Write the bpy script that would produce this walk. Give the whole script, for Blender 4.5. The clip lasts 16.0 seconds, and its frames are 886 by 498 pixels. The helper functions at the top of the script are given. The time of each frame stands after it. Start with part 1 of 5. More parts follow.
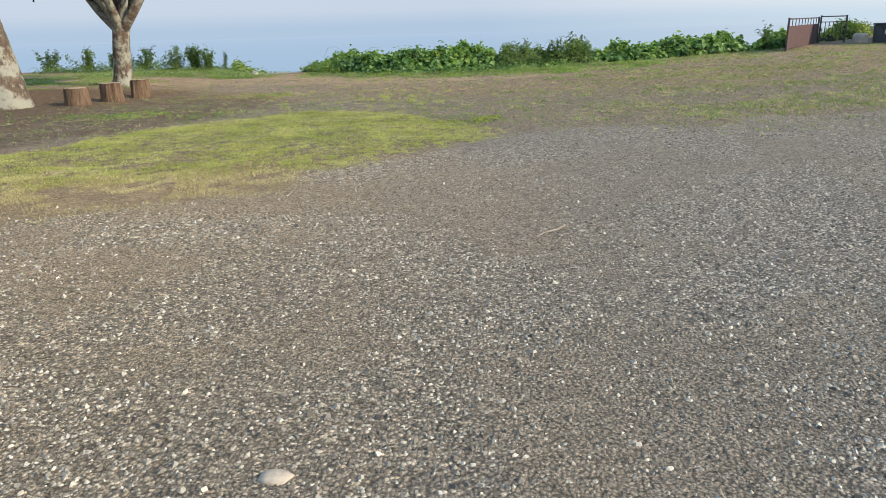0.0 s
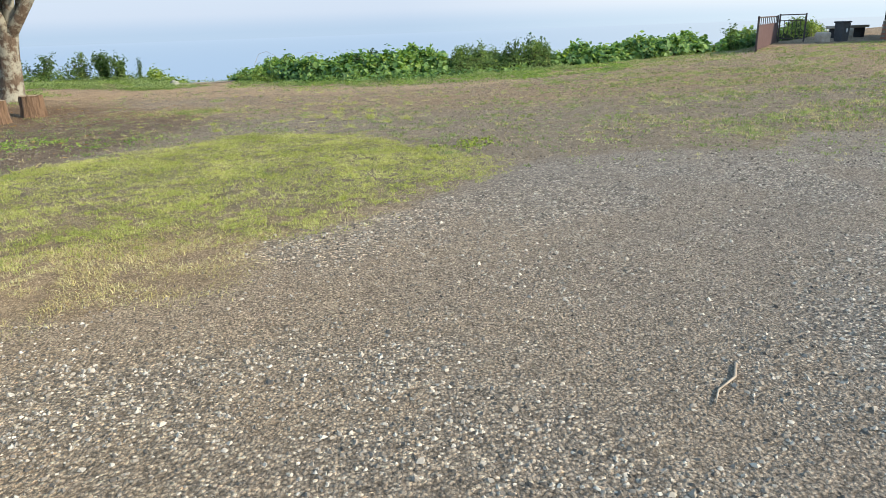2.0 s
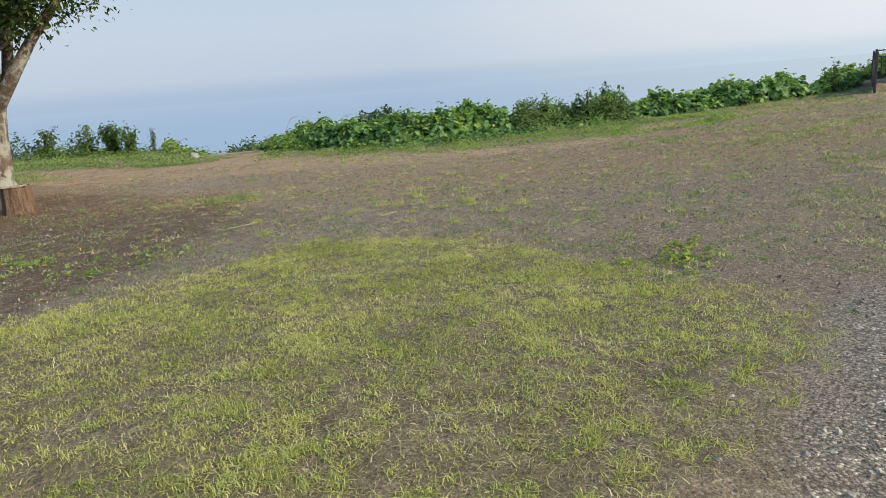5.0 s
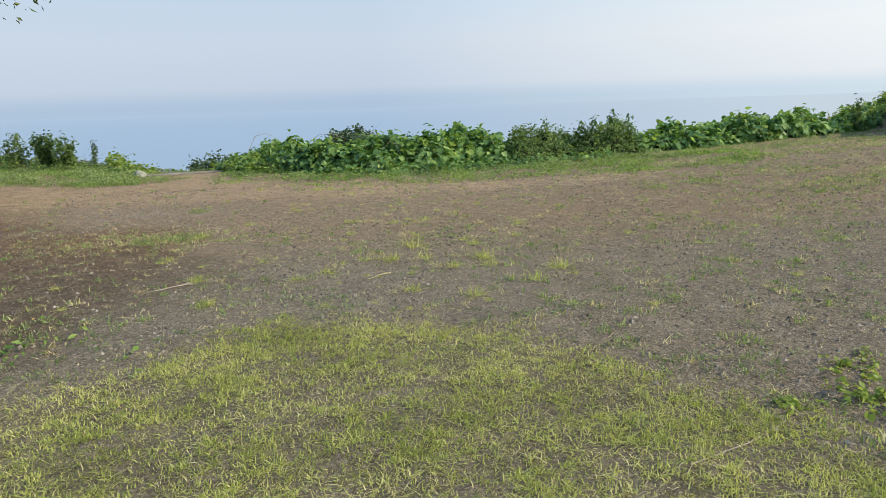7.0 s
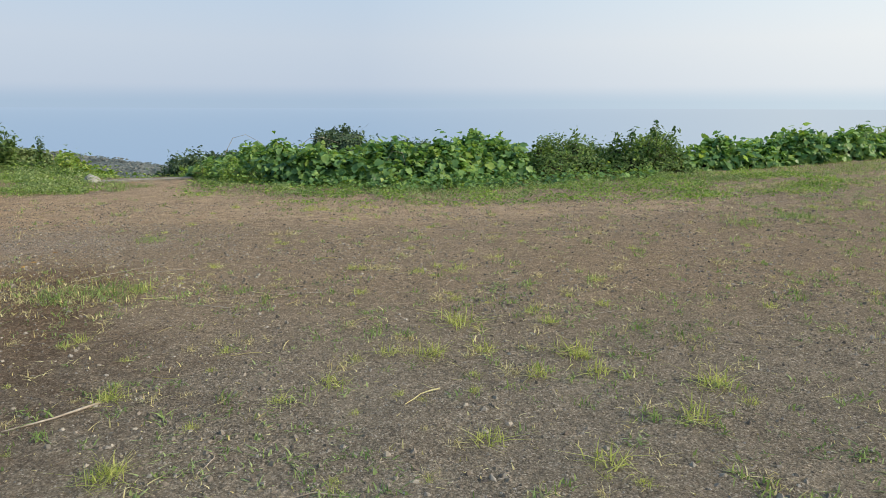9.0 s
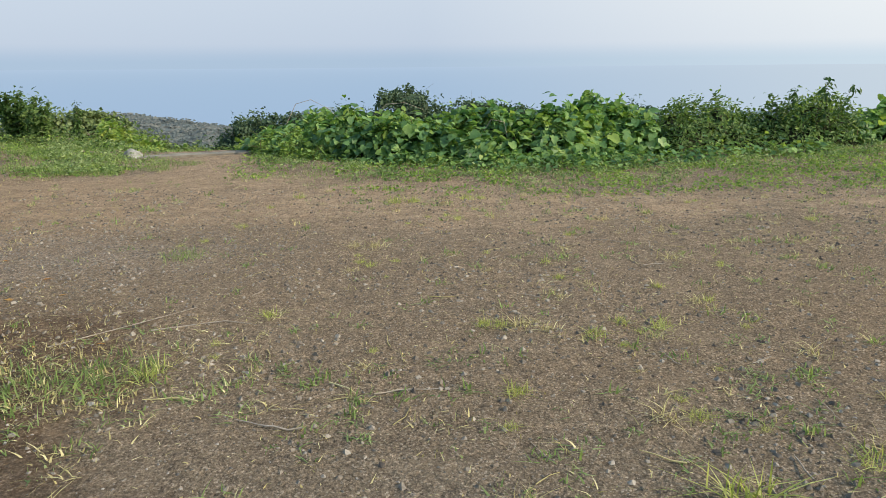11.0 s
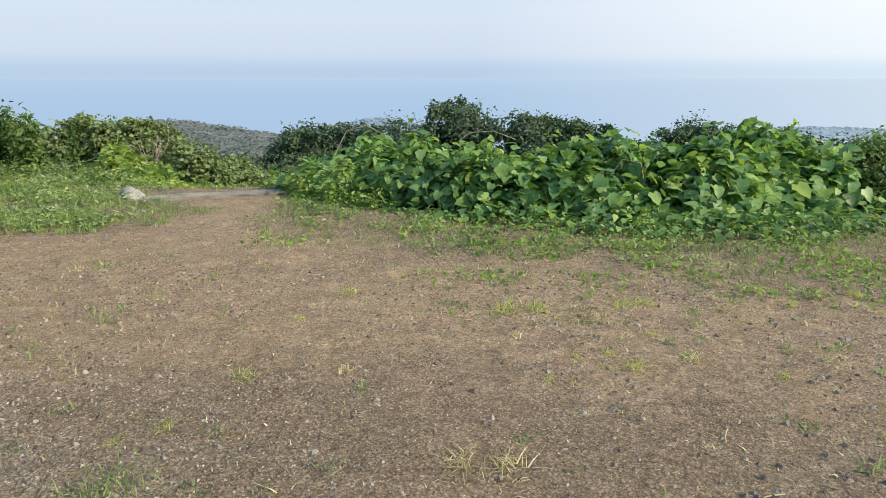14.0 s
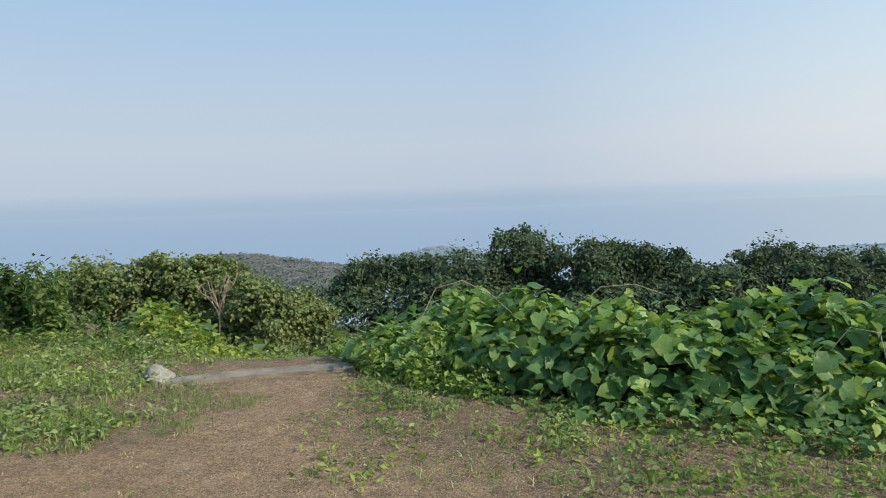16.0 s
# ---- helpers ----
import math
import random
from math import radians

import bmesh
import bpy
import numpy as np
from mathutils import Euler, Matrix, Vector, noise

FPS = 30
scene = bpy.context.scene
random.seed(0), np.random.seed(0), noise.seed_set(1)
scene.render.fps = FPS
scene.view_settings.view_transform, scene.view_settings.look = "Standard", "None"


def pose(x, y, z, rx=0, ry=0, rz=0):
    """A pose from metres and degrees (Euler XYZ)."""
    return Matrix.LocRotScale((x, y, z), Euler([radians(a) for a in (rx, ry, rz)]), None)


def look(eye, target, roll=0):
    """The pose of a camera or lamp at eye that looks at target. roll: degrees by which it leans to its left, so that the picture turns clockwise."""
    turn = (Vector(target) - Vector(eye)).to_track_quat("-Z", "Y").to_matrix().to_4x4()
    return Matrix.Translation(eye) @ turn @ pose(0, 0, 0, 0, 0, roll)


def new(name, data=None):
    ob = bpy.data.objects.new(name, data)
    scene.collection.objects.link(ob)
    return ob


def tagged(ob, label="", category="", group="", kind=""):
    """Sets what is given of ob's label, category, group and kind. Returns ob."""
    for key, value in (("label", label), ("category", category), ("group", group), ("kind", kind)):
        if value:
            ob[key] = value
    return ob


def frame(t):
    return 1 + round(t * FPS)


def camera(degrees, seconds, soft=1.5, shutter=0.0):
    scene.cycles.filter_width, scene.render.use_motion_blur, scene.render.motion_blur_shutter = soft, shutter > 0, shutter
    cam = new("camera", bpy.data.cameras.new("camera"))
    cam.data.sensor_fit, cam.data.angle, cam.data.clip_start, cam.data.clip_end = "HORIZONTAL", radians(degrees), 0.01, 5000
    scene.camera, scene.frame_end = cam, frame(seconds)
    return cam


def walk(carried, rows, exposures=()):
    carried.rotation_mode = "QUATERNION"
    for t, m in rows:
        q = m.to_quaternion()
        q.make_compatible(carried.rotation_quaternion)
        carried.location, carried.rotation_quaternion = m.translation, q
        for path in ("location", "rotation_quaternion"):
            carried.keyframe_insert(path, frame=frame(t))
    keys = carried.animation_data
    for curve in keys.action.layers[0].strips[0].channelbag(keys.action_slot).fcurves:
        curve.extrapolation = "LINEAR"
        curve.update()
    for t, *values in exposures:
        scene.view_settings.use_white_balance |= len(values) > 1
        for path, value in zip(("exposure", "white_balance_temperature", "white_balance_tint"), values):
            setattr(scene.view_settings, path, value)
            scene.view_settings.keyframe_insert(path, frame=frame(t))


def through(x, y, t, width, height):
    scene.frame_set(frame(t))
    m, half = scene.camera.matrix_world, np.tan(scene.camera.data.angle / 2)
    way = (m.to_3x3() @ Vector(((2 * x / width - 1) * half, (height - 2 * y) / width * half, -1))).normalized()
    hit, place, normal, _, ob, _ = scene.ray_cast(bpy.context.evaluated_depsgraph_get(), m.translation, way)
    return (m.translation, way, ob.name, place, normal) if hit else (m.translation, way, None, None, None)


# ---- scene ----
cam = camera(65.7, 16.0, soft=0.55)
PATH = [
    (0, (0.269, -0.502, 1.535), (0.157, 1.397, 0.916), -1.6),
    (0.5, (0.057, 0.064, 1.532), (-0.091, 1.956, 0.901), -2.5),
    (1, (-0.161, 0.696, 1.533), (-0.279, 2.597, 0.922), -2.6),
    (1.5, (-0.329, 1.314, 1.542), (-0.341, 3.196, 0.865), -2.4),
    (2, (-0.539, 1.962, 1.554), (-0.456, 3.861, 0.933), -2.0),
    (2.5, (-0.754, 2.593, 1.594), (-0.654, 4.529, 1.104), -2.9),
    (3, (-1.025, 3.179, 1.605), (-0.965, 5.123, 1.139), -2.7),
    (3.5, (-1.252, 3.744, 1.611), (-1.179, 5.688, 1.146), -2.7),
    (4, (-1.465, 4.328, 1.649), (-1.386, 6.27, 1.176), -3.2),
    (4.5, (-1.674, 4.958, 1.644), (-1.599, 6.898, 1.165), -4.0),
    (4.7, (-1.77, 5.23, 1.615), (-1.711, 7.17, 1.131), -4.4),
    (6.8, (-2.206, 7.752, 1.62), (-2.052, 9.703, 1.212), -1.9),
    (7, (-2.212, 8.012, 1.586), (-2.046, 9.959, 1.16), -1.8),
    (7.5, (-2.321, 8.684, 1.597), (-2.154, 10.631, 1.17), -2.0),
    (8, (-2.383, 9.356, 1.609), (-2.227, 11.311, 1.222), -2.3),
    (8.5, (-2.475, 10.029, 1.623), (-2.284, 11.992, 1.295), -0.8),
    (9, (-2.561, 10.702, 1.589), (-2.342, 12.645, 1.169), 0.2),
    (9.5, (-2.743, 11.391, 1.603), (-2.671, 13.326, 1.101), -0.6),
    (10, (-2.882, 12.067, 1.579), (-2.963, 13.996, 1.059), -0.9),
    (10.2, (-2.92, 12.371, 1.55), (-2.976, 14.298, 1.018), -0.7),
    (12.3, (-3.197, 14.657, 1.538), (-3.097, 16.583, 1.01), -0.7),
    (12.5, (-3.221, 14.885, 1.523), (-3.12, 16.806, 0.973), -0.5),
    (13, (-3.388, 15.377, 1.526), (-3.341, 17.289, 0.943), -0.2),
    (13.5, (-3.532, 15.972, 1.527), (-3.559, 17.888, 0.954), -0.0),
    (14, (-3.65, 16.575, 1.57), (-3.734, 18.51, 1.068), 0.1),
    (14.5, (-3.752, 17.179, 1.597), (-3.897, 19.13, 1.18), -0.1),
    (15, (-3.901, 17.79, 1.618), (-4.097, 19.754, 1.29), -0.5),
    (15.5, (-4.125, 18.293, 1.664), (-4.403, 20.264, 1.466), -0.5),
    (16, (-4.296, 18.779, 1.657), (-4.558, 20.757, 1.519), -1.8),
]
walk(cam, [(t, look(eye, target, roll)) for t, eye, target, roll in PATH],
     [(0, 0.1), (0.5, 0.24), (1, 0.1), (1.6, 0.2), (2.0, 0.32), (2.5, 0.03), (3.0, -0.02), (4.5, -0.02), (7, 0.05), (7.5, 0.02), (8, 0.02), (8.5, -0.07), (9, -0.02), (9.5, 0.2), (10, 0.15), (12.5, 0.0), (13, 0.14), (13.5, 0.28), (14, 0.24), (14.5, 0.06), (15, 0.04), (15.5, -0.1), (16, -0.1)])

# ---- world, sun ----
SUN_AZ, SUN_EL = radians(110), radians(31)
world = bpy.data.worlds.new("hazy_sky")
scene.world = world
world.use_nodes = True
wn, wl = world.node_tree.nodes, world.node_tree.links
sky = wn.new("ShaderNodeTexSky")
sky.sky_type, sky.sun_disc = "NISHITA", False
sky.sun_elevation, sky.sun_rotation = SUN_EL, SUN_AZ
sky.altitude, sky.air_density, sky.dust_density, sky.ozone_density = 100, 1.0, 0.8, 2.0
# a pale haze lies over the sky's lower part
up = wn.new("ShaderNodeSeparateXYZ")
wl.new(wn.new("ShaderNodeTexCoord").outputs["Generated"], up.inputs[0])
haze = wn.new("ShaderNodeValToRGB")
haze_stops = ((0.0, (3.55, 4.6, 5.8)), (0.007, (3.75, 4.72, 5.9)), (0.022, (4.55, 5.25, 6.2)), (0.08, (4.95, 5.6, 6.4)), (0.16, (4.5, 5.6, 6.75)), (0.35, (3.0, 4.9, 7.2)))
while len(haze.color_ramp.elements) < len(haze_stops):
    haze.color_ramp.elements.new(0.5)
for el, (p, c) in zip(haze.color_ramp.elements, haze_stops):
    el.position, el.color = p, (*c, 1)
wl.new(up.outputs["Z"], haze.inputs[0])
veil = wn.new("ShaderNodeMix")
veil.data_type = "RGBA"
veil.inputs[0].default_value = 0.97
wl.new(sky.outputs[0], veil.inputs[6])
# the haze is brighter and warmer towards the sun's side
glow = wn.new("ShaderNodeValToRGB")
glow.color_ramp.elements[0].position, glow.color_ramp.elements[0].color = 0.0, (0.97, 0.98, 1.0, 1)
glow.color_ramp.elements[1].position, glow.color_ramp.elements[1].color = 0.62, (1.45, 1.33, 1.18, 1)
wl.new(up.outputs["X"], glow.inputs[0])
warm = wn.new("ShaderNodeMix")
warm.data_type, warm.blend_type = "RGBA", "MULTIPLY"
warm.inputs[0].default_value = 1.0
wl.new(haze.outputs[0], warm.inputs[6])
wl.new(glow.outputs[0], warm.inputs[7])
wl.new(warm.outputs[2], veil.inputs[7])
wl.new(veil.outputs[2], wn["Background"].inputs[0])
wn["Background"].inputs[1].default_value = 0.12

sun = new("sun", bpy.data.lights.new("sun", "SUN"))
sun.data.energy, sun.data.angle, sun.data.color = 5.0, radians(1.0), (1.0, 0.87, 0.68)
sun.matrix_world = look((0, 0, 0), (-math.sin(SUN_AZ) * math.cos(SUN_EL), -math.cos(SUN_AZ) * math.cos(SUN_EL), -math.sin(SUN_EL)))

rng = np.random.default_rng(7)


# ---- materials ----
class Mat:
    """A small builder for node materials."""

    def __init__(self, name, rough=0.9):
        self.m = bpy.data.materials.new(name)
        self.m.use_nodes = True
        self.n, self.l = self.m.node_tree.nodes, self.m.node_tree.links
        self.b = self.n["Principled BSDF"]
        self.b.inputs["Roughness"].default_value = rough
        self.b.inputs["Specular IOR Level"].default_value = 0.25

    def put(self, sock, v):
        if hasattr(v, "is_output"):
            self.l.new(v, sock)
        else:
            sock.default_value = (*v, 1) if isinstance(v, tuple) and len(v) == 3 and sock.type == "RGBA" else v
        return self

    def coord(self):
        return self.n.new("ShaderNodeTexCoord").outputs["Object"]

    def noise(self, scale, detail=4, rough=0.55, vec=None):
        t = self.n.new("ShaderNodeTexNoise")
        t.inputs["Scale"].default_value, t.inputs["Detail"].default_value, t.inputs["Roughness"].default_value = scale, detail, rough
        self.l.new(vec or self.coord(), t.inputs["Vector"])
        return t.outputs["Fac"]

    def voronoi(self, scale, out="Color", feature="F1", vec=None):
        t = self.n.new("ShaderNodeTexVoronoi")
        t.feature = feature
        t.inputs["Scale"].default_value = scale
        self.l.new(vec or self.coord(), t.inputs["Vector"])
        return t.outputs[out]

    def stretch(self, sx, sy, sz):
        t = self.n.new("ShaderNodeMapping")
        t.inputs["Scale"].default_value = (sx, sy, sz)
        self.l.new(self.coord(), t.inputs["Vector"])
        return t.outputs[0]

    def attr(self, name, out="Fac"):
        t = self.n.new("ShaderNodeAttribute")
        t.attribute_name = name
        return t.outputs[out]

    def rand(self):
        """A random number that differs by object and by loose piece."""
        a = self.n.new("ShaderNodeObjectInfo").outputs["Random"]
        b = self.n.new("ShaderNodeNewGeometry").outputs["Random Per Island"]
        return self.math("FRACT", self.math("ADD", a, b))

    def math(self, op, a, b=0.0, clamp=False):
        t = self.n.new("ShaderNodeMath")
        t.operation, t.use_clamp = op, clamp
        self.put(t.inputs[0], a)
        self.put(t.inputs[1], b)
        return t.outputs[0]

    def ramp(self, fac, *stops):
        t = self.n.new("ShaderNodeValToRGB")
        e = t.color_ramp.elements
        while len(e) < len(stops):
            e.new(0.5)
        for el, (p, c) in zip(e, stops):
            el.position = p
            el.color = (*c, 1) if isinstance(c, tuple) else (c, c, c, 1)
        self.put(t.inputs[0], fac)
        return t.outputs[0]

    def mix(self, fac, a, b, mode="MIX"):
        t = self.n.new("ShaderNodeMix")
        t.data_type, t.blend_type = "RGBA", mode
        self.put(t.inputs[0], fac)
        self.put(t.inputs[6], a)
        self.put(t.inputs[7], b)
        return t.outputs[2]

    def color(self, c):
        return self.put(self.b.inputs["Base Color"], c)

    def bump(self, height, strength=0.5, dist=0.01):
        t = self.n.new("ShaderNodeBump")
        t.inputs["Strength"].default_value, t.inputs["Distance"].default_value = strength, dist
        self.l.new(height, t.inputs["Height"])
        self.l.new(t.outputs[0], self.b.inputs["Normal"])
        return self

    def translucent(self, col, fac):
        """Lets some light through, as leaves do."""
        t = self.n.new("ShaderNodeBsdfTranslucent")
        self.put(t.inputs["Color"], col)
        s = self.n.new("ShaderNodeMixShader")
        s.inputs[0].default_value = fac
        self.l.new(self.b.outputs[0], s.inputs[1])
        self.l.new(t.outputs[0], s.inputs[2])
        self.l.new(s.outputs[0], self.n["Material Output"].inputs["Surface"])
        return self


def leaf_mat(name, dark, mid, light, through=0.35, rough=0.45, scale=1.3):
    m = Mat(name, rough)
    big = m.ramp(m.noise(scale, 3), (0.32, 0.0), (0.68, 1.0))
    r = m.math("ADD", m.math("MULTIPLY", m.rand(), 0.62), m.math("MULTIPLY", big, 0.38))
    c = m.ramp(r, (0.12, dark), (0.5, mid), (0.85, light))
    fine = m.noise(45, 3)
    c = m.mix(0.35, c, m.ramp(fine, (0.3, 0.35), (0.7, 0.8)), "OVERLAY")
    m.color(c)
    bright = m.mix(1.0, c, (1.3, 1.3, 0.7), "MULTIPLY")
    return m.translucent(bright, through).m


def ground_mat():
    m = Mat("earth", 0.95)
    gravel, brown, sand, turf = (m.attr(k) for k in ("gravel", "brown", "sand", "turf"))
    grey = m.attr("grey")
    big, mid, fine = m.noise(0.7, 5, 0.6), m.noise(5, 6, 0.65), m.noise(60, 5, 0.7)
    warp = m.n.new("ShaderNodeVectorMath")
    warp.operation = "MULTIPLY_ADD"
    shift = m.n.new("ShaderNodeTexNoise")
    shift.inputs["Scale"].default_value = 24
    m.l.new(m.coord(), shift.inputs["Vector"])
    m.l.new(shift.outputs["Color"], warp.inputs[0])
    warp.inputs[1].default_value = (0.014, 0.014, 0.014)
    m.l.new(m.coord(), warp.inputs[2])
    bent = warp.outputs[0]
    loose = m.attr("loose")
    stones = m.voronoi(58, "Color", vec=bent)
    sep = m.n.new("ShaderNodeSeparateColor")
    m.l.new(stones, sep.inputs[0])
    edge = m.voronoi(58, "Distance", vec=bent)
    tone = m.ramp(sep.outputs[0], (0.0, (0.10, 0.10, 0.10)), (0.35, (0.21, 0.205, 0.20)), (0.7, (0.30, 0.29, 0.275)), (0.9, (0.42, 0.39, 0.35)), (1.0, (0.72, 0.70, 0.66)))
    grit = m.voronoi(120, "Color")
    sep2 = m.n.new("ShaderNodeSeparateColor")
    m.l.new(grit, sep2.inputs[0])
    gritc = m.ramp(sep2.outputs[1], (0.0, (0.085, 0.068, 0.052)), (0.5, (0.21, 0.174, 0.134)), (0.9, (0.36, 0.305, 0.235)), (1.0, (0.55, 0.50, 0.43)))
    dust = m.mix(m.ramp(big, (0.35, 0.0), (0.65, 1.0)), (0.25, 0.228, 0.20), (0.33, 0.295, 0.25))
    fineg = m.voronoi(150, "Color", vec=bent)
    sep3 = m.n.new("ShaderNodeSeparateColor")
    m.l.new(fineg, sep3.inputs[0])
    small = m.ramp(sep3.outputs[2], (0.0, (0.09, 0.088, 0.09)), (0.5, (0.20, 0.19, 0.18)), (0.88, (0.36, 0.335, 0.30)), (1.0, (0.62, 0.60, 0.56)))
    dust = m.mix(0.5, dust, small)
    cover = m.math("SUBTRACT", m.math("ADD", m.math("MULTIPLY", mid, 0.6), m.math("MULTIPLY", big, 0.4)), m.math("MULTIPLY", m.math("SUBTRACT", loose, 0.4), 0.3))
    gcol = m.mix(m.ramp(cover, (0.42, 0.1), (0.6, 0.85)), tone, dust)
    # gaps between stones are darkened in colour, imitating the shade there
    gcol = m.mix(m.ramp(edge, (0.0, 0.0), (0.44, 0.0), (0.72, 0.65)), gcol, (0.07, 0.063, 0.057))
    dirt = m.mix(m.ramp(mid, (0.3, 0.0), (0.7, 1.0)), (0.16, 0.12, 0.078), (0.245, 0.19, 0.128))
    dirt = m.mix(0.5, dirt, gritc)
    dirt = m.mix(m.ramp(m.noise(1.7, 6, 0.65), (0.53, 0.0), (0.72, 0.5)), dirt, (0.32, 0.262, 0.192))
    bcol = m.mix(m.ramp(mid, (0.3, 0.0), (0.7, 1.0)), (0.085, 0.056, 0.034), (0.168, 0.116, 0.073))
    bcol = m.mix(m.ramp(fine, (0.45, 0.0), (0.75, 0.55)), bcol, gritc)
    scol = m.mix(m.ramp(mid, (0.3, 0.0), (0.7, 1.0)), (0.29, 0.215, 0.15), (0.42, 0.335, 0.24))
    tcol = m.mix(m.ramp(mid, (0.3, 0.0), (0.7, 1.0)), (0.085, 0.07, 0.042), (0.17, 0.155, 0.065))
    wob = m.math("MULTIPLY", m.math("SUBTRACT", m.noise(3, 6, 0.7), 0.5), 0.9)

    def edge_of(a):
        return m.ramp(m.math("ADD", a, wob, True), (0.32, 0.0), (0.68, 1.0))
    dirt = m.mix(grey, dirt, m.mix(1.0, dirt, (0.97, 0.95, 0.92), "MULTIPLY"))
    c = m.mix(edge_of(brown), dirt, bcol)
    c = m.mix(edge_of(sand), c, scol)
    gcol = m.mix(1.0, gcol, (1.18, 1.08, 0.97), "MULTIPLY")
    c = m.mix(edge_of(gravel), c, gcol)
    c = m.mix(m.math("MULTIPLY", m.attr("warm"), 1.0), c, m.mix(1.0, c, (1.38, 1.22, 1.0), "MULTIPLY"))
    c = m.mix(m.math("MULTIPLY", m.attr("tan"), 0.65), c, m.mix(1.0, c, (1.24, 1.05, 0.86), "MULTIPLY"))
    c = m.mix(edge_of(turf), c, tcol)
    c = m.mix(0.85, c, m.ramp(fine, (0.3, 0.2), (0.7, 0.82)), "OVERLAY")
    c = m.mix(0.4, c, m.ramp(m.noise(9, 5, 0.75), (0.34, 0.28), (0.66, 0.7)), "OVERLAY")
    clod = m.noise(21, 6, 0.7)
    c = m.mix(0.5, c, m.ramp(clod, (0.32, 0.26), (0.68, 0.78)), "OVERLAY")
    m.color(c)
    h = m.math("ADD", m.math("MULTIPLY", m.math("SUBTRACT", 0.7, edge), m.math("ADD", m.math("MULTIPLY", gravel, 0.8), 0.25)), m.math("ADD", m.math("MULTIPLY", fine, 0.9), m.math("MULTIPLY", clod, 1.8)))
    m.bump(h, 1.0, 0.026)
    return m.m


EARTH = ground_mat()


def stone_mat(name, a, b, c):
    m = Mat(name, 0.85)
    t = m.ramp(m.rand(), (0.0, a), (0.5, b), (0.9, c), (1.0, tuple(min(0.6, v * 1.15) for v in c)))
    m.color(m.mix(0.4, t, m.ramp(m.noise(90, 4), (0.3, 0.3), (0.7, 0.75)), "OVERLAY"))
    return m.m


PEBBLE = stone_mat("gravel_stone", (0.085, 0.075, 0.064), (0.28, 0.247, 0.205), (0.50, 0.45, 0.375))
CHIPPING = stone_mat("fine_chipping", (0.085, 0.078, 0.07), (0.20, 0.18, 0.155), (0.34, 0.30, 0.255))


def plain_mat(name, a, b, scale=8, rough=0.8, bump=0.3, dist=0.006, vec=None):
    m = Mat(name, rough)
    v = m.stretch(*vec) if vec else None
    n1, n2 = m.noise(scale, 6, 0.65, v), m.noise(scale * 9, 4, 0.6, v)
    c = m.mix(m.ramp(n1, (0.3, 0.0), (0.7, 1.0)), a, b)
    m.color(m.mix(0.35, c, m.ramp(n2, (0.25, 0.3), (0.75, 0.75)), "OVERLAY"))
    m.bump(m.math("ADD", n1, m.math("MULTIPLY", n2, 0.5)), bump, dist)
    return m.m


def bark_mat():
    m = Mat("lichened_bark", 0.9)
    n1, n2 = m.noise(3.0, 6, 0.7), m.noise(14, 5, 0.7, m.stretch(1, 1, 0.25))
    c = m.mix(m.ramp(n2, (0.35, 0.0), (0.7, 1.0)), (0.075, 0.052, 0.038), (0.20, 0.15, 0.11))
    c = m.mix(m.ramp(n1, (0.46, 0.0), (0.56, 0.8)), c, (0.38, 0.375, 0.31))
    m.color(c)
    m.bump(n2, 0.8, 0.03)
    return m.m


BARK = bark_mat()
STUMP_BARK = plain_mat("stump_bark", (0.06, 0.036, 0.024), (0.33, 0.215, 0.14), 15, 0.9, 1.0, 0.05, (1, 1, 0.1))
CUT_WOOD = plain_mat("sawn_wood", (0.30, 0.22, 0.15), (0.44, 0.35, 0.25), 6, 0.85, 0.2)
STEM = plain_mat("stem", (0.10, 0.08, 0.045), (0.17, 0.14, 0.07), 12)
TWIG = plain_mat("dry_twig", (0.24, 0.19, 0.14), (0.42, 0.36, 0.29), 12)
# near-black fill; shade beneath thicket leaves is put into this colour
SHADE_FILL = plain_mat("leaf_shade_fill", (0.025, 0.03, 0.012), (0.05, 0.05, 0.022), 7, 0.95)
GRASS = leaf_mat("grass_blade", (0.20, 0.235, 0.058), (0.42, 0.445, 0.135), (0.62, 0.595, 0.265), 0.42, 0.5)
LUSH_BRIGHT = leaf_mat("fresh_grass", (0.125, 0.185, 0.06), (0.22, 0.295, 0.10), (0.36, 0.42, 0.18), 0.42, 0.5)
STRAW = leaf_mat("dry_grass", (0.33, 0.27, 0.12), (0.51, 0.43, 0.21), (0.66, 0.59, 0.34), 0.2, 0.7)
VINE = leaf_mat("vine_leaf", (0.05, 0.118, 0.045), (0.155, 0.275, 0.095), (0.32, 0.455, 0.15), 0.42, 0.42)
VINE_PALE = leaf_mat("young_vine_leaf", (0.10, 0.18, 0.045), (0.19, 0.29, 0.065), (0.33, 0.42, 0.10), 0.42, 0.45)
WEED = leaf_mat("weed_leaf", (0.10, 0.155, 0.06), (0.20, 0.27, 0.10), (0.36, 0.42, 0.20), 0.4, 0.5)
VINE_YELLOW = leaf_mat("sunlit_vine_leaf", (0.14, 0.20, 0.04), (0.27, 0.34, 0.07), (0.42, 0.46, 0.11), 0.42, 0.45)
SCRUB = leaf_mat("scrub_leaf", (0.03, 0.065, 0.018), (0.055, 0.11, 0.025), (0.11, 0.17, 0.04), 0.3, 0.5)
SCRUB_PALE = leaf_mat("pale_scrub_leaf", (0.055, 0.105, 0.03), (0.11, 0.18, 0.05), (0.20, 0.275, 0.085), 0.35, 0.5)
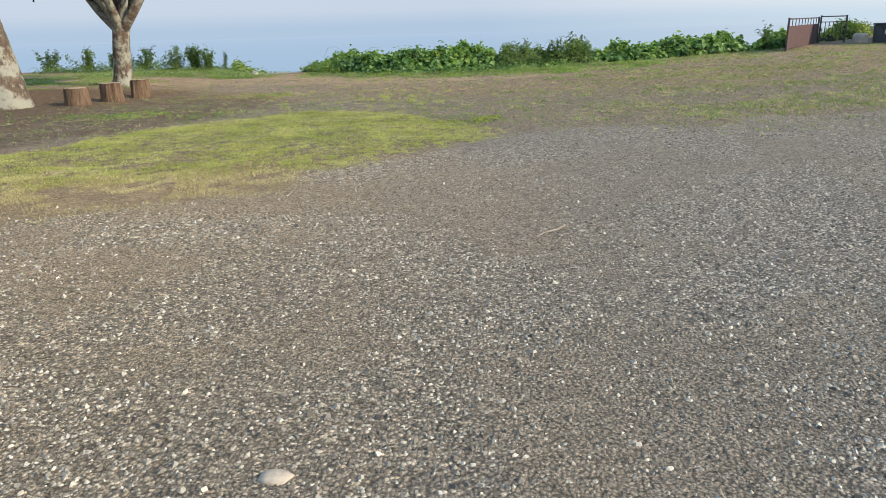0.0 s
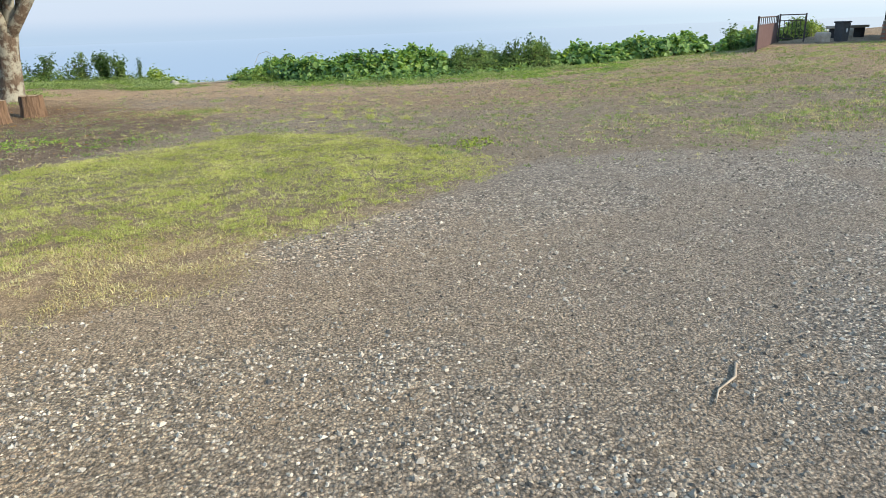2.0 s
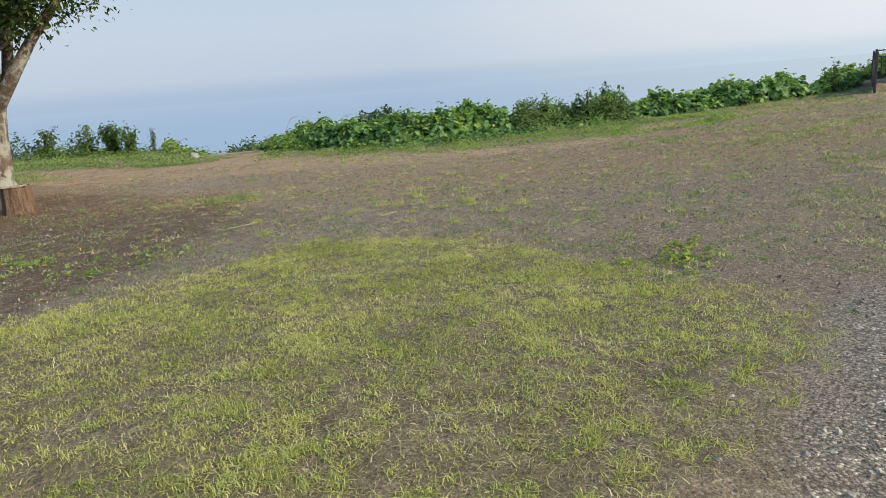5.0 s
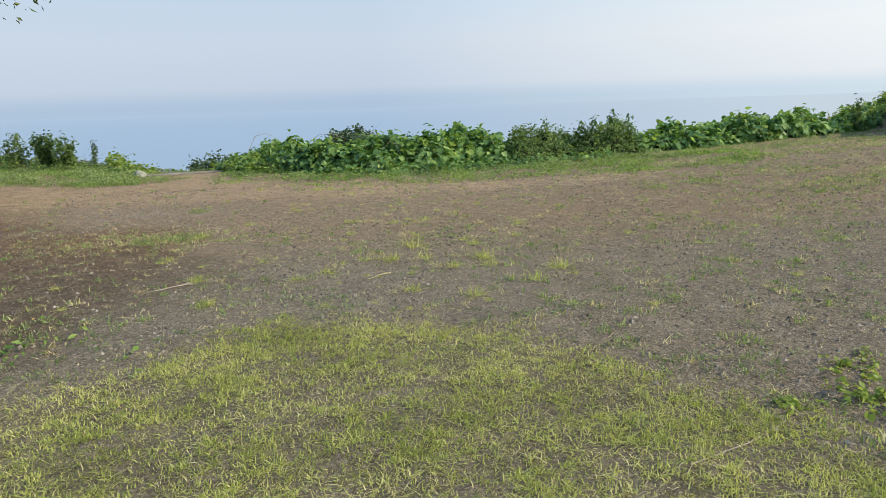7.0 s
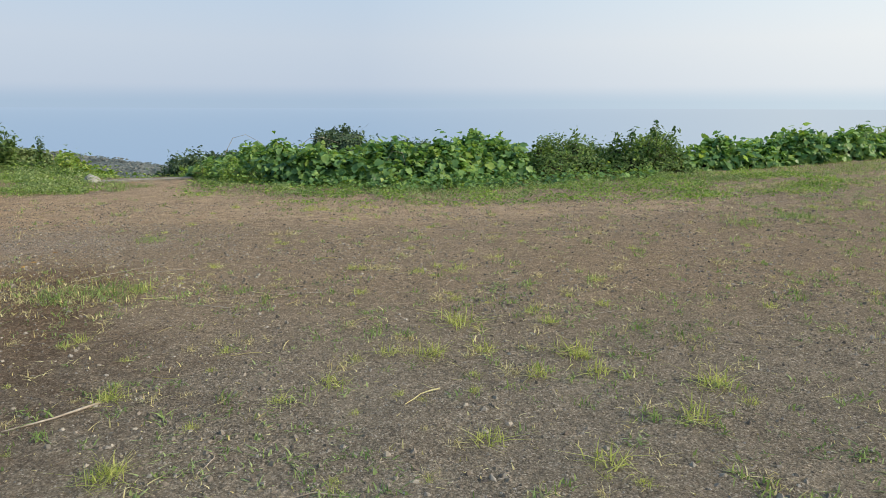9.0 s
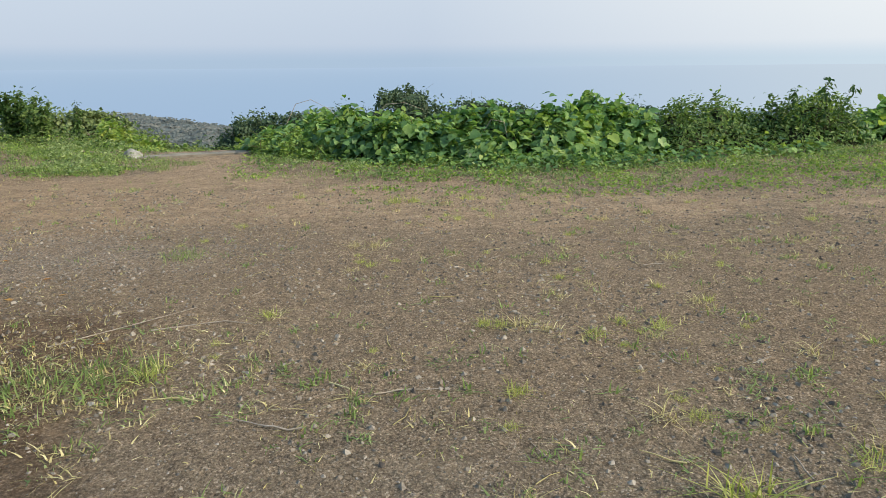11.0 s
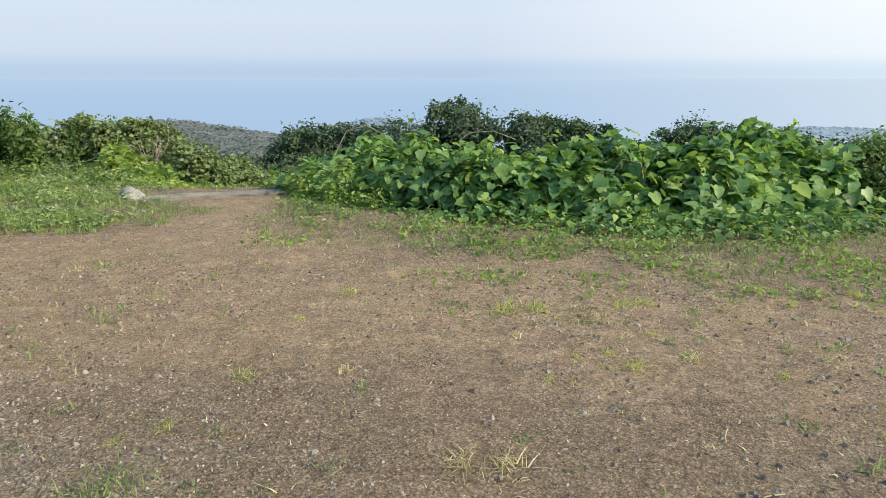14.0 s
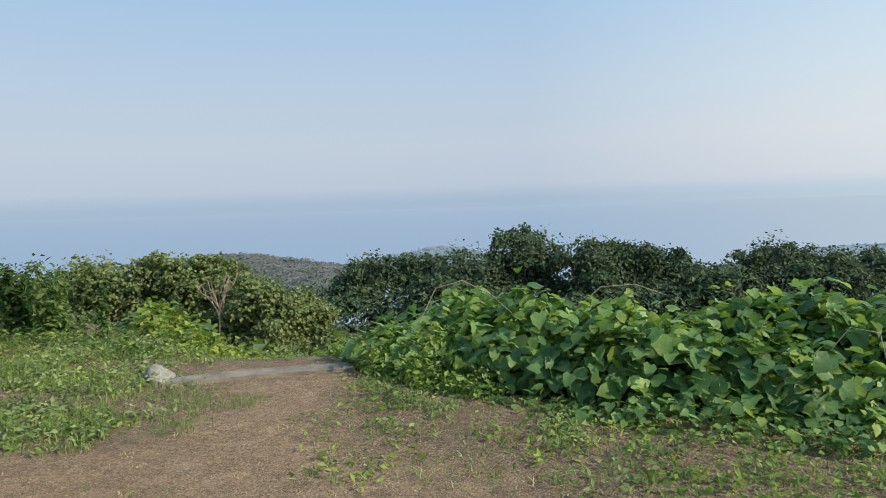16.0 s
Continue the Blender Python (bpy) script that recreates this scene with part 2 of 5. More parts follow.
TREE_LEAF = leaf_mat("broad_tree_leaf", (0.025, 0.05, 0.012), (0.05, 0.085, 0.02), (0.11, 0.14, 0.03), 0.3, 0.4)
FAR_DARK = leaf_mat("far_dark_leaf", (0.045, 0.075, 0.045), (0.075, 0.118, 0.062), (0.12, 0.165, 0.085), 0.2, 0.8, 0.5)
FAR_OLIVE = leaf_mat("far_olive_leaf", (0.10, 0.14, 0.055), (0.17, 0.22, 0.085), (0.27, 0.32, 0.14), 0.3, 0.8, 0.5)
# distance haze is painted into these two greyed and blued leaf colours
HAZED_HILL = leaf_mat("hazed_hill_wood", (0.085, 0.10, 0.10), (0.125, 0.14, 0.13), (0.18, 0.18, 0.16), 0.05, 0.9, 0.06)
HAZED_COAST = leaf_mat("hazed_coast_wood", (0.205, 0.26, 0.30), (0.22, 0.275, 0.315), (0.235, 0.29, 0.33), 0.0, 0.95, 0.02)
CONCRETE = plain_mat("weathered_concrete", (0.15, 0.125, 0.095), (0.31, 0.28, 0.225), 7, 0.9, 0.6, 0.01)
ROCK = plain_mat("pale_rock", (0.25, 0.24, 0.20), (0.44, 0.43, 0.38), 9, 0.9, 0.8, 0.03)
RUST_PAINT = plain_mat("red_brown_painted_board", (0.085, 0.05, 0.05), (0.125, 0.078, 0.078), 4, 0.7)
IRON = plain_mat("rusted_iron", (0.06, 0.05, 0.048), (0.13, 0.10, 0.09), 10, 0.7)
DARK_WOOD = plain_mat("dark_stained_wood", (0.025, 0.024, 0.027), (0.05, 0.047, 0.05), 5, 0.7, 0.3, 0.006, (1, 1, 8))
BRICK = plain_mat("brick_face", (0.27, 0.11, 0.07), (0.36, 0.17, 0.11), 7)
ROOFING = plain_mat("grey_roof_sheet", (0.14, 0.15, 0.15), (0.21, 0.22, 0.21), 3)
BIN_GREY = plain_mat("grey_plastic", (0.06, 0.06, 0.065), (0.09, 0.088, 0.09), 6, 0.6, 0.1)
SEAT_STONE = plain_mat("pale_stone", (0.36, 0.29, 0.23), (0.50, 0.43, 0.35), 6)
WHITE = plain_mat("white_paint", (0.7, 0.7, 0.68), (0.8, 0.8, 0.78), 6)

# the sea emits its colour; haze and sunward brightening are graded into it
sea_m = Mat("sea_haze_glow", 0.6)
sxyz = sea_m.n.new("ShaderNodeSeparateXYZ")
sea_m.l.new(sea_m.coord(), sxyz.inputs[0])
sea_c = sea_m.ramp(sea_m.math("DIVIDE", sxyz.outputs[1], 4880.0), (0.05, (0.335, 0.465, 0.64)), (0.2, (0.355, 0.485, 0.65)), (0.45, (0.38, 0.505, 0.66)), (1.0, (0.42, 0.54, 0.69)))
# painted haze pales towards the sun's side
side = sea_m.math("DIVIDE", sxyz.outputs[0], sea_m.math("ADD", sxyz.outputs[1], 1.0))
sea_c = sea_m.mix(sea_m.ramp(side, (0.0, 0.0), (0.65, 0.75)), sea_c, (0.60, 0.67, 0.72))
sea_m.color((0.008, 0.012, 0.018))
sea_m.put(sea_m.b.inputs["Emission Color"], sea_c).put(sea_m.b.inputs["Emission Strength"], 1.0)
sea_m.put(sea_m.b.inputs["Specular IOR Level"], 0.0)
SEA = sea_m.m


# ---- building helpers ----
def mesh_of(name, verts, faces, mat, smooth=False):
    verts, faces = np.asarray(verts, dtype=np.float32), np.asarray(faces, dtype=np.int32)
    me = bpy.data.meshes.new(name)
    k = faces.shape[1]
    me.vertices.add(len(verts))
    me.vertices.foreach_set("co", verts.ravel())
    me.loops.add(faces.size)
    me.loops.foreach_set("vertex_index", faces.ravel())
    me.polygons.add(len(faces))
    me.polygons.foreach_set("loop_start", np.arange(0, faces.size, k, dtype=np.int32))
    me.polygons.foreach_set("use_smooth", np.full(len(faces), smooth))
    me.update(calc_edges=True)
    me.materials.append(mat)
    return me


def thing(name, place, label, category, group="", kind="", rz=0, data=None):
    ob = new(name, data)
    ob.matrix_world = pose(*place, 0, 0, rz)
    return tagged(ob, label, category, group, kind)


def child(name, data, parent, label="", m=None):
    ob = new(name, data)
    ob.parent = parent
    if m is not None:
        ob.matrix_basis = m
    if label:
        ob["label"] = label
    return ob


def bm_mesh(name, bm, mat, smooth=False):
    me = bpy.data.meshes.new(name)
    bmesh.ops.recalc_face_normals(bm, faces=bm.faces)
    for f in bm.faces:
        f.smooth = smooth
    bm.to_mesh(me)
    bm.free()
    me.materials.append(mat)
    return me


def slab(a, b, bevel=0.01):
    """A bevelled box from corner a to corner b."""
    bm = bmesh.new()
    bmesh.ops.create_cube(bm, size=1)
    for v in bm.verts:
        v.co = Vector([(a[k] + b[k]) / 2 + v.co[k] * (b[k] - a[k]) for k in range(3)])
    if bevel:
        bmesh.ops.bevel(bm, geom=bm.edges[:], offset=bevel, segments=1, affect="EDGES")
    return bm


def fbm(x, y, scale, seed=0, octaves=4):
    """Smooth value noise, about 0 to 1."""
    x, y = np.asarray(x, float) * scale + 13.7 * seed, np.asarray(y, float) * scale - 7.1 * seed
    total, amp, norm = 0.0, 1.0, 0.0
    for o in range(octaves):
        ix, iy = np.floor(x), np.floor(y)
        fx, fy = x - ix, y - iy
        fx, fy = fx * fx * (3 - 2 * fx), fy * fy * (3 - 2 * fy)

        def h(a, b):
            v = np.sin(a * 127.1 + b * 311.7 + seed * 17.3 + o * 5.1) * 43758.5453
            return v - np.floor(v)
        total = total + amp * ((h(ix, iy) * (1 - fx) + h(ix + 1, iy) * fx) * (1 - fy) + (h(ix, iy + 1) * (1 - fx) + h(ix + 1, iy + 1) * fx) * fy)
        norm += amp
        amp *= 0.5
        x, y = x * 2.03 + 5.2, y * 2.03 + 1.3
    return total / norm


def step(a, b, x):
    t = np.clip((x - a) / (b - a), 0, 1)
    return t * t * (3 - 2 * t)


def poly_dist(px, py, poly):
    """Signed distance to a closed outline, positive inside."""
    px, py = np.asarray(px, float), np.asarray(py, float)
    d, inside = np.full(px.shape, 1e9), np.zeros(px.shape, bool)
    for (ax, ay), (bx, by) in zip(poly, poly[1:] + poly[:1]):
        ex, ey = bx - ax, by - ay
        t = np.clip(((px - ax) * ex + (py - ay) * ey) / (ex * ex + ey * ey), 0, 1)
        d = np.minimum(d, np.hypot(px - ax - t * ex, py - ay - t * ey))
        cross = ((ay > py) != (by > py)) & (px < (bx - ax) * (py - ay) / ((by - ay) or 1e-9) + ax)
        inside ^= cross
    return np.where(inside, d, -d)


# ---- the lie of the land ----
LAWN = [(-7.5, 7.0), (-6.2, 8.6), (-5.7, 10.4), (-4.6, 11.6), (-4.3, 12.2), (-3.5, 13.05), (-2.8, 13.25), (-1.5, 12.6), (-0.8, 12.2), (-0.35, 11.4), (0.0, 10.5),
        (0.45, 9.9), (0.15, 9.2), (-0.4, 8.6), (-0.7, 8.0), (-1.2, 7.5), (-1.8, 7.2), (-2.6, 7.0), (-4.2, 6.3), (-7.0, 5.6)]
STRAW_AREA = [(-6.5, 7.0), (-3.0, 7.3), (-1.7, 7.2), (-1.9, 6.1), (-3.0, 5.7), (-3.9, 5.2), (-7.0, 4.6)]
GRAVEL = [(-9.0, 5.0), (-4.1, 5.1), (-2.0, 6.1), (-1.7, 7.1), (-0.6, 7.9), (0.3, 9.1), (1.1, 9.9), (2.0, 10.4), (3.2, 10.0), (5.3, 10.9), (6.8, 11.1), (9.5, 14.5), (16.0, 23.0),
          (30.0, 26.0), (30.0, -30.0), (-30.0, -30.0), (-30.0, 3.0)]
BROWN = [(-14.0, 8.6), (-8.6, 8.0), (-6.5, 8.8), (-5.7, 10.4), (-4.6, 11.7), (-3.8, 12.9), (-2.6, 14.0), (-2.9, 15.2), (-3.9, 16.6), (-5.5, 17.8), (-8.0, 18.6), (-10.5, 18.8), (-14.0, 18.5)]
SANDY = [(-16.0, 19.8), (-9.0, 19.9), (-6.6, 19.0), (-4.9, 19.4), (-2.5, 19.5), (0.5, 19.8), (3.2, 20.2), (3.4, 21.4), (0.0, 21.9), (-3.0, 22.4), (-5.2, 22.9), (-5.9, 24.6), (-6.0, 25.6), (-7.4, 25.2), (-7.2, 23.6), (-8.6, 22.6), (-12.0, 22.8), (-16.0, 23.4)]
GRIT = [(-7.0, 17.6), (-5.0, 17.9), (-4.3, 18.6), (-4.4, 19.4), (-5.4, 19.9), (-7.5, 19.7)]
VERGE = [(-30.0, 24.2), (-10.5, 23.6), (-8.4, 23.1), (-7.5, 23.3), (-7.45, 24.4), (-7.8, 25.0), (-7.6, 26.4), (-5.9, 26.4), (-5.9, 24.8), (-5.4, 23.0), (-4.4, 22.2), (-2.8, 21.3), (-1.0, 21.2),
         (1.3, 21.3), (2.6, 20.9), (4.4, 21.2), (6.5, 22.2), (9.5, 23.2), (10.6, 24.0), (12.0, 27.0), (30.0, 32.0), (30.0, 40.0), (-30.0, 40.0)]
BRINK = [(-400, 30), (-14, 28), (-11, 27.3), (-9.4, 26.8), (-8.6, 26.0), (-7.6, 25.5), (-6.2, 25.7), (-5.0, 26.4), (3, 26.4), (9, 27.2), (12, 29.5), (16, 34), (30, 44), (400, 60)]


def height(x, y):
    x, y = np.asarray(x, float), np.asarray(y, float)
    z = 0.047 * np.logaddexp(0, np.clip((x - 1.5) * 1.2, -50, 60)) / 1.2 * step(9, 18, y)
    z = np.minimum(z, 0.47 + 0.012 * np.maximum(x - 11, 0))
    z = z + 0.13 * step(-7.5, -11, x) * step(12, 19, y)
    z = z + (fbm(x, y, 0.5, 3) - 0.5) * 0.05 * step(3, 8, y)
    brink = np.interp(x, [p[0] for p in BRINK], [p[1] for p in BRINK])
    d = np.maximum(y - brink, 0)
    fall = 0.46 * d * step(0, 1.8, d)
    fall = np.where(fall > 11, 11 + (fall - 11) * 0.16, fall)
    return np.maximum(z - fall - 1.2 * np.maximum(y - 118, 0), -48)


def zones(x, y):
    n = (fbm(x, y, 0.9, 5) - 0.5) * 1.1 + (fbm(x, y, 4.0, 6, 3) - 0.5) * 0.35
    lawn = step(-0.25, 0.35, poly_dist(x, y, LAWN) + n * 0.7)
    gravel = np.maximum(step(-0.5, 0.5, poly_dist(x, y, GRAVEL) + n * 0.8), 0.55 * step(-0.9, 0.7, poly_dist(x, y, GRIT) + n * 1.5))
    brown = step(-1.5, 1.7, poly_dist(x, y, BROWN) + n * 1.4)
    sand = step(-1.3, 1.0, poly_dist(x, y, SANDY) + n * 1.6)
    verge = step(-0.35, 0.5, poly_dist(x, y, VERGE) + n * 1.1)
    brink = np.interp(x, [p[0] for p in BRINK], [p[1] for p in BRINK])
    verge = np.maximum(verge, step(0.0, 1.0, y - brink))
    return lawn, gravel, brown, sand, verge


def axis(lo, hi, cell, far_lo, far_hi, grow=1.16):
    mid = list(np.arange(lo, hi, cell))
    up, down = [hi], [lo]
    s = cell
    while up[-1] < far_hi:
        up.append(up[-1] + s)
        s *= grow
    s = cell
    while down[-1] > far_lo:
        s *= grow
        down.append(down[-1] - s)
    return np.array(down[:0:-1] + mid + up)


gx, gy = axis(-13, 14, 0.115, -3000, 3000), axis(-0.5, 28, 0.115, -3000, 4000)
X, Y = np.meshgrid(gx, gy)
Z = height(X, Y) + np.where((np.abs(X) < 20) & (np.abs(Y) < 35), (fbm(X, Y, 3.1, 9) - 0.5) * 0.035, 0)
nx, ny = len(gx), len(gy)
idx = np.arange(nx * ny).reshape(ny, nx)
quads = np.stack([idx[:-1, :-1], idx[:-1, 1:], idx[1:, 1:], idx[1:, :-1]], -1).reshape(-1, 4)
ground_me = mesh_of("ground", np.stack([X, Y, Z], -1).reshape(-1, 3), quads, EARTH, True)
zl, zg, zb, zs, zv = zones(X, Y)
for key, arr in (("gravel", zg * (1 - 0.7 * zl)), ("brown", zb * (0.45 + 0.55 * step(-3.6, -5.8, X))), ("loose", step(0.42, 0.62, fbm(X, Y, 0.9, 43)) * step(11.0, 7.5, Y)), ("sand", zs * 0.52), ("grey", step(-2.6, 0.2, X + (fbm(X, Y, 0.6, 51) - 0.5) * 2) * step(9, 6, X) * step(9.5, 11.5, Y) * step(22.0, 17.5, Y + (fbm(X, Y, 0.6, 52) - 0.5) * 3)), ("warm", step(2.5, -3.0, X) * step(10, 7, Y)), ("tan", step(14, 17, Y)), ("turf", np.maximum(zl * 0.45, zv * 0.22))):
    ground_me.attributes.new(key, "FLOAT", "POINT").data.foreach_set("value", arr.astype(np.float32).ravel())
tagged(new("ground", ground_me), "bare gravelly hilltop earth with worn grass patches", "ground", kind="structure")

# glowing sea plane with the haze in its emission
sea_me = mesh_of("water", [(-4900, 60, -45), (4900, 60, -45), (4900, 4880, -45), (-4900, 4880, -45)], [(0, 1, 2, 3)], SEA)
tagged(new("water", sea_me), "calm blue-grey sea, self-lit, with haze in its colour", "sea", kind="structure")


# ---- scattering ----
def sow(n, x0, x1, y0, y1, density, seed):
    """Up to n random places in a rectangle, kept by a density from 0 to 1."""
    r = np.random.default_rng(seed)
    x, y = r.uniform(x0, x1, n), r.uniform(y0, y1, n)
    keep = r.random(n) < density(x, y)
    return x[keep], y[keep], r


def ground_z(x, y):
    return height(x, y) + (fbm(x, y, 3.1, 9) - 0.5) * 0.035


def blades(name, x, y, r, h, w, lean, mat, z=None):
    """Bent grass blades, three triangles each."""
    n = len(x)
    z = (ground_z(x, y) if z is None else z) - 0.004
    hh = h * r.uniform(0.5, 1.25, n)
    ww = w * r.uniform(0.6, 1.3, n)
    a, b = r.uniform(0, 2 * np.pi, n), r.uniform(0, 2 * np.pi, n)
    out = np.minimum(np.abs(r.normal(lean * 0.65, lean * 0.55, n)), 2.6) * hh
    base = np.stack([x, y, z], -1)
    side = np.stack([np.cos(a), np.sin(a), np.zeros(n)], -1) * ww[:, None] / 2
    dirn = np.stack([np.cos(b), np.sin(b), np.zeros(n)], -1)
    up = np.array([0, 0, 1.0])
    fall = hh / np.sqrt(1 + (out / hh) ** 2)
    midp = base + dirn * (out * 0.35)[:, None] + up * (fall * 0.62)[:, None]
    tip = base + dirn * out[:, None] + up * fall[:, None]
    V = np.stack([base - side, base + side, midp + side * 0.8, midp - side * 0.8, tip], 1).reshape(-1, 3)
    k = np.arange(n)[:, None, None] * 5
    F = (np.array([[0, 1, 2], [0, 2, 3], [3, 2, 4]])[None] + k).reshape(-1, 3)
    return mesh_of(name, V, F, mat)


# half-sunk chips: a ring at the ground and a slanting ridge
CHIP_V = np.array([(1, 0, -0.3), (0.35, 0.9, -0.3), (-0.85, 0.6, -0.3), (-0.8, -0.6, -0.3), (0.4, -0.95, -0.3), (0.42, 0.1, 0.62), (-0.4, -0.05, 0.78)], float)
CHIP_F = np.array([(0, 1, 5), (1, 2, 6), (1, 6, 5), (2, 3, 6), (3, 4, 6), (4, 5, 6), (4, 0, 5)])


def stones(name, x, y, r, size, mat):
    """Loose angular stones, half sunk, seven faces each."""
    n = len(x)
    s = size * np.exp(np.clip(r.normal(0, 0.4, n), -1, 0.55))
    V = CHIP_V[None] * r.uniform(0.65, 1.25, (n, 7, 1))
    V = V * np.stack([np.ones(n), r.uniform(0.55, 1, n), r.uniform(0.45, 0.9, n)], -1)[:, None]
    V[:, 5:, :2] += r.uniform(-0.3, 0.3, (n, 2, 2))
    a = r.uniform(0, 2 * np.pi, n)
    c, q = np.cos(a)[:, None], np.sin(a)[:, None]
    W = np.stack([V[..., 0] * c - V[..., 1] * q, V[..., 0] * q + V[..., 1] * c, V[..., 2]], -1) * s[:, None, None]
    W += np.stack([x, y, ground_z(x, y) + s * 0.2], -1)[:, None]
    return mesh_of(name, W.reshape(-1, 3), (CHIP_F[None] + (np.arange(n) * 7)[:, None, None]).reshape(-1, 3), mat)


# leaf outlines: length along x, folded at the rib, the tip drooping
BROAD_V = np.array([(0, 0, 0), (0.42, 0, -0.02), (1, 0, -0.16), (-0.06, 0.22, 0.06), (0.30, 0.45, 0.03), (0.62, 0.27, 0.03), (-0.06, -0.22, 0.06), (0.30, -0.45, 0.03), (0.62, -0.27, 0.03)])
BROAD_F = np.array([(0, 4, 3), (0, 1, 4), (1, 5, 4), (1, 2, 5), (0, 6, 7), (0, 7, 1), (1, 7, 8), (1, 8, 2)])
LOBED_V = np.array([(0, 0, 0), (0.45, 0, -0.05), (1, 0, -0.24), (-0.14, 0.25, 0.05), (0.17, 0.50, 0.02), (0.40, 0.40, 0.05), (0.68, 0.33, -0.04), (-0.14, -0.25, 0.05), (0.17, -0.50, 0.02), (0.40, -0.40, 0.05), (0.68, -0.33, -0.04)])
LOBED_F = np.array([(0, 4, 3), (0, 1, 4), (1, 5, 4), (1, 6, 5), (1, 2, 6), (0, 7, 8), (0, 8, 1), (1, 8, 9), (1, 9, 10), (1, 10, 2)])
SLIM_V = np.array([(0, 0, 0), (0.45, 0.24, 0.05), (0.45, -0.24, 0.05), (1, 0, -0.1)])
SLIM_F = np.array([(0, 2, 3), (0, 3, 1)])
SPRAY_V = np.array([(0, 0, 0), (0.35, 0.48, 0.08), (0.55, -0.42, 0.05), (1, 0.1, -0.15)])


def leaf_frames(P, N, r, size, spread=0.5, droop=0.5):
    """Axes of leaves at P that face along N, with some scatter."""
    n = len(P)
    N = N + r.normal(0, spread, (n, 3))
    N /= np.linalg.norm(N, axis=1)[:, None]
    D = r.normal(0, 1, (n, 3)) + np.array([0, 0, -droop])
    D -= (D * N).sum(1)[:, None] * N
    D /= np.linalg.norm(D, axis=1)[:, None]
    return D, np.cross(N, D), N, size * np.exp(np.clip(r.normal(0, 0.32, n), -0.8, 0.42))


def leaves(name, P, N, r, size, mat, shape="slim", spread=0.5, droop=0.5):
    V0, F0 = {"broad": (BROAD_V, BROAD_F), "lobed": (LOBED_V, LOBED_F), "slim": (SLIM_V, SLIM_F), "spray": (SPRAY_V, SLIM_F)}[shape]
    D, B, M, s = leaf_frames(P, N, r, size, spread, droop)
    V = V0[None, :, 0:1] * D[:, None] + V0[None, :, 1:2] * B[:, None] + V0[None, :, 2:3] * M[:, None]
    V = V * s[:, None, None] + P[:, None]
    F = (F0[None] + (np.arange(len(P)) * len(V0))[:, None, None]).reshape(-1, 3)
    return mesh_of(name, V.reshape(-1, 3), F, mat, shape in ("broad", "lobed"))


def tube(paths, radii, sides=7, wobble=0.0, seed=0):
    """Tapered round limbs along paths, joined as one set of vertices and faces."""
    r = np.random.default_rng(seed)
    VV, FF, k = [], [], 0
    for path, rad in zip(paths, radii):
        path = np.asarray(path, float)
        for i, (p, q) in enumerate(zip(path, rad)):
            t = path[min(i + 1, len(path) - 1)] - path[max(i - 1, 0)]
            t /= np.linalg.norm(t) + 1e-9
            u = np.cross(t, (0.3, 0.9, 0.1) if abs(t[2]) > 0.5 else (0, 0, 1.0))
            u /= np.linalg.norm(u)
            v = np.cross(t, u)
            for j in range(sides):
                a = 2 * np.pi * j / sides
                g = q * (1 + wobble * r.normal())
                VV.append(p + g * (np.cos(a) * u + np.sin(a) * v))
        for i in range(len(path) - 1):
            for j in range(sides):
                a, b = k + i * sides + j, k + i * sides + (j + 1) % sides
                FF.append((a, b, b + sides, a + sides))
        k += len(path) * sides
    return VV, FF


def limb(a, b, n, sag, r, jitter=0.06):
    a, b = np.array(a, float), np.array(b, float)
    pts = []
    for t in np.linspace(0, 1, n):
        p = a + (b - a) * t + np.array([0, 0, sag * math.sin(math.pi * t)])
        if 0 < t < 1:
            p = p + r.normal(0, jitter, 3) * np.linalg.norm(b - a) * 0.5
        pts.append(p)
    return pts


def clump_points(balls, n, r, clump=0.28, per=34):
    """Leaf places in loose clumps over the shells of balls (x, y, z, rx, rz): points and outward ways."""
    w = np.array([b[3] ** 2 for b in balls])
    m = max(3, n // per)
    which = r.choice(len(balls), m, p=w / w.sum())
    d = r.normal(0, 1, (m, 3))
    d /= np.linalg.norm(d, axis=1)[:, None]
    B = np.array(balls)[which]
    rad = r.uniform(0.45, 1.08, m)[:, None]
    C = B[:, :3] + d * rad * np.stack([B[:, 3], B[:, 3], B[:, 4]], -1)
    k = r.integers(0, m, n)
    off = r.normal(0, 1, (n, 3)) * (clump * B[k, 3:4]) * np.array([1, 1, 0.6])
    return C[k] + off, d[k] * 0.6 + np.array([0, 0, 0.7])


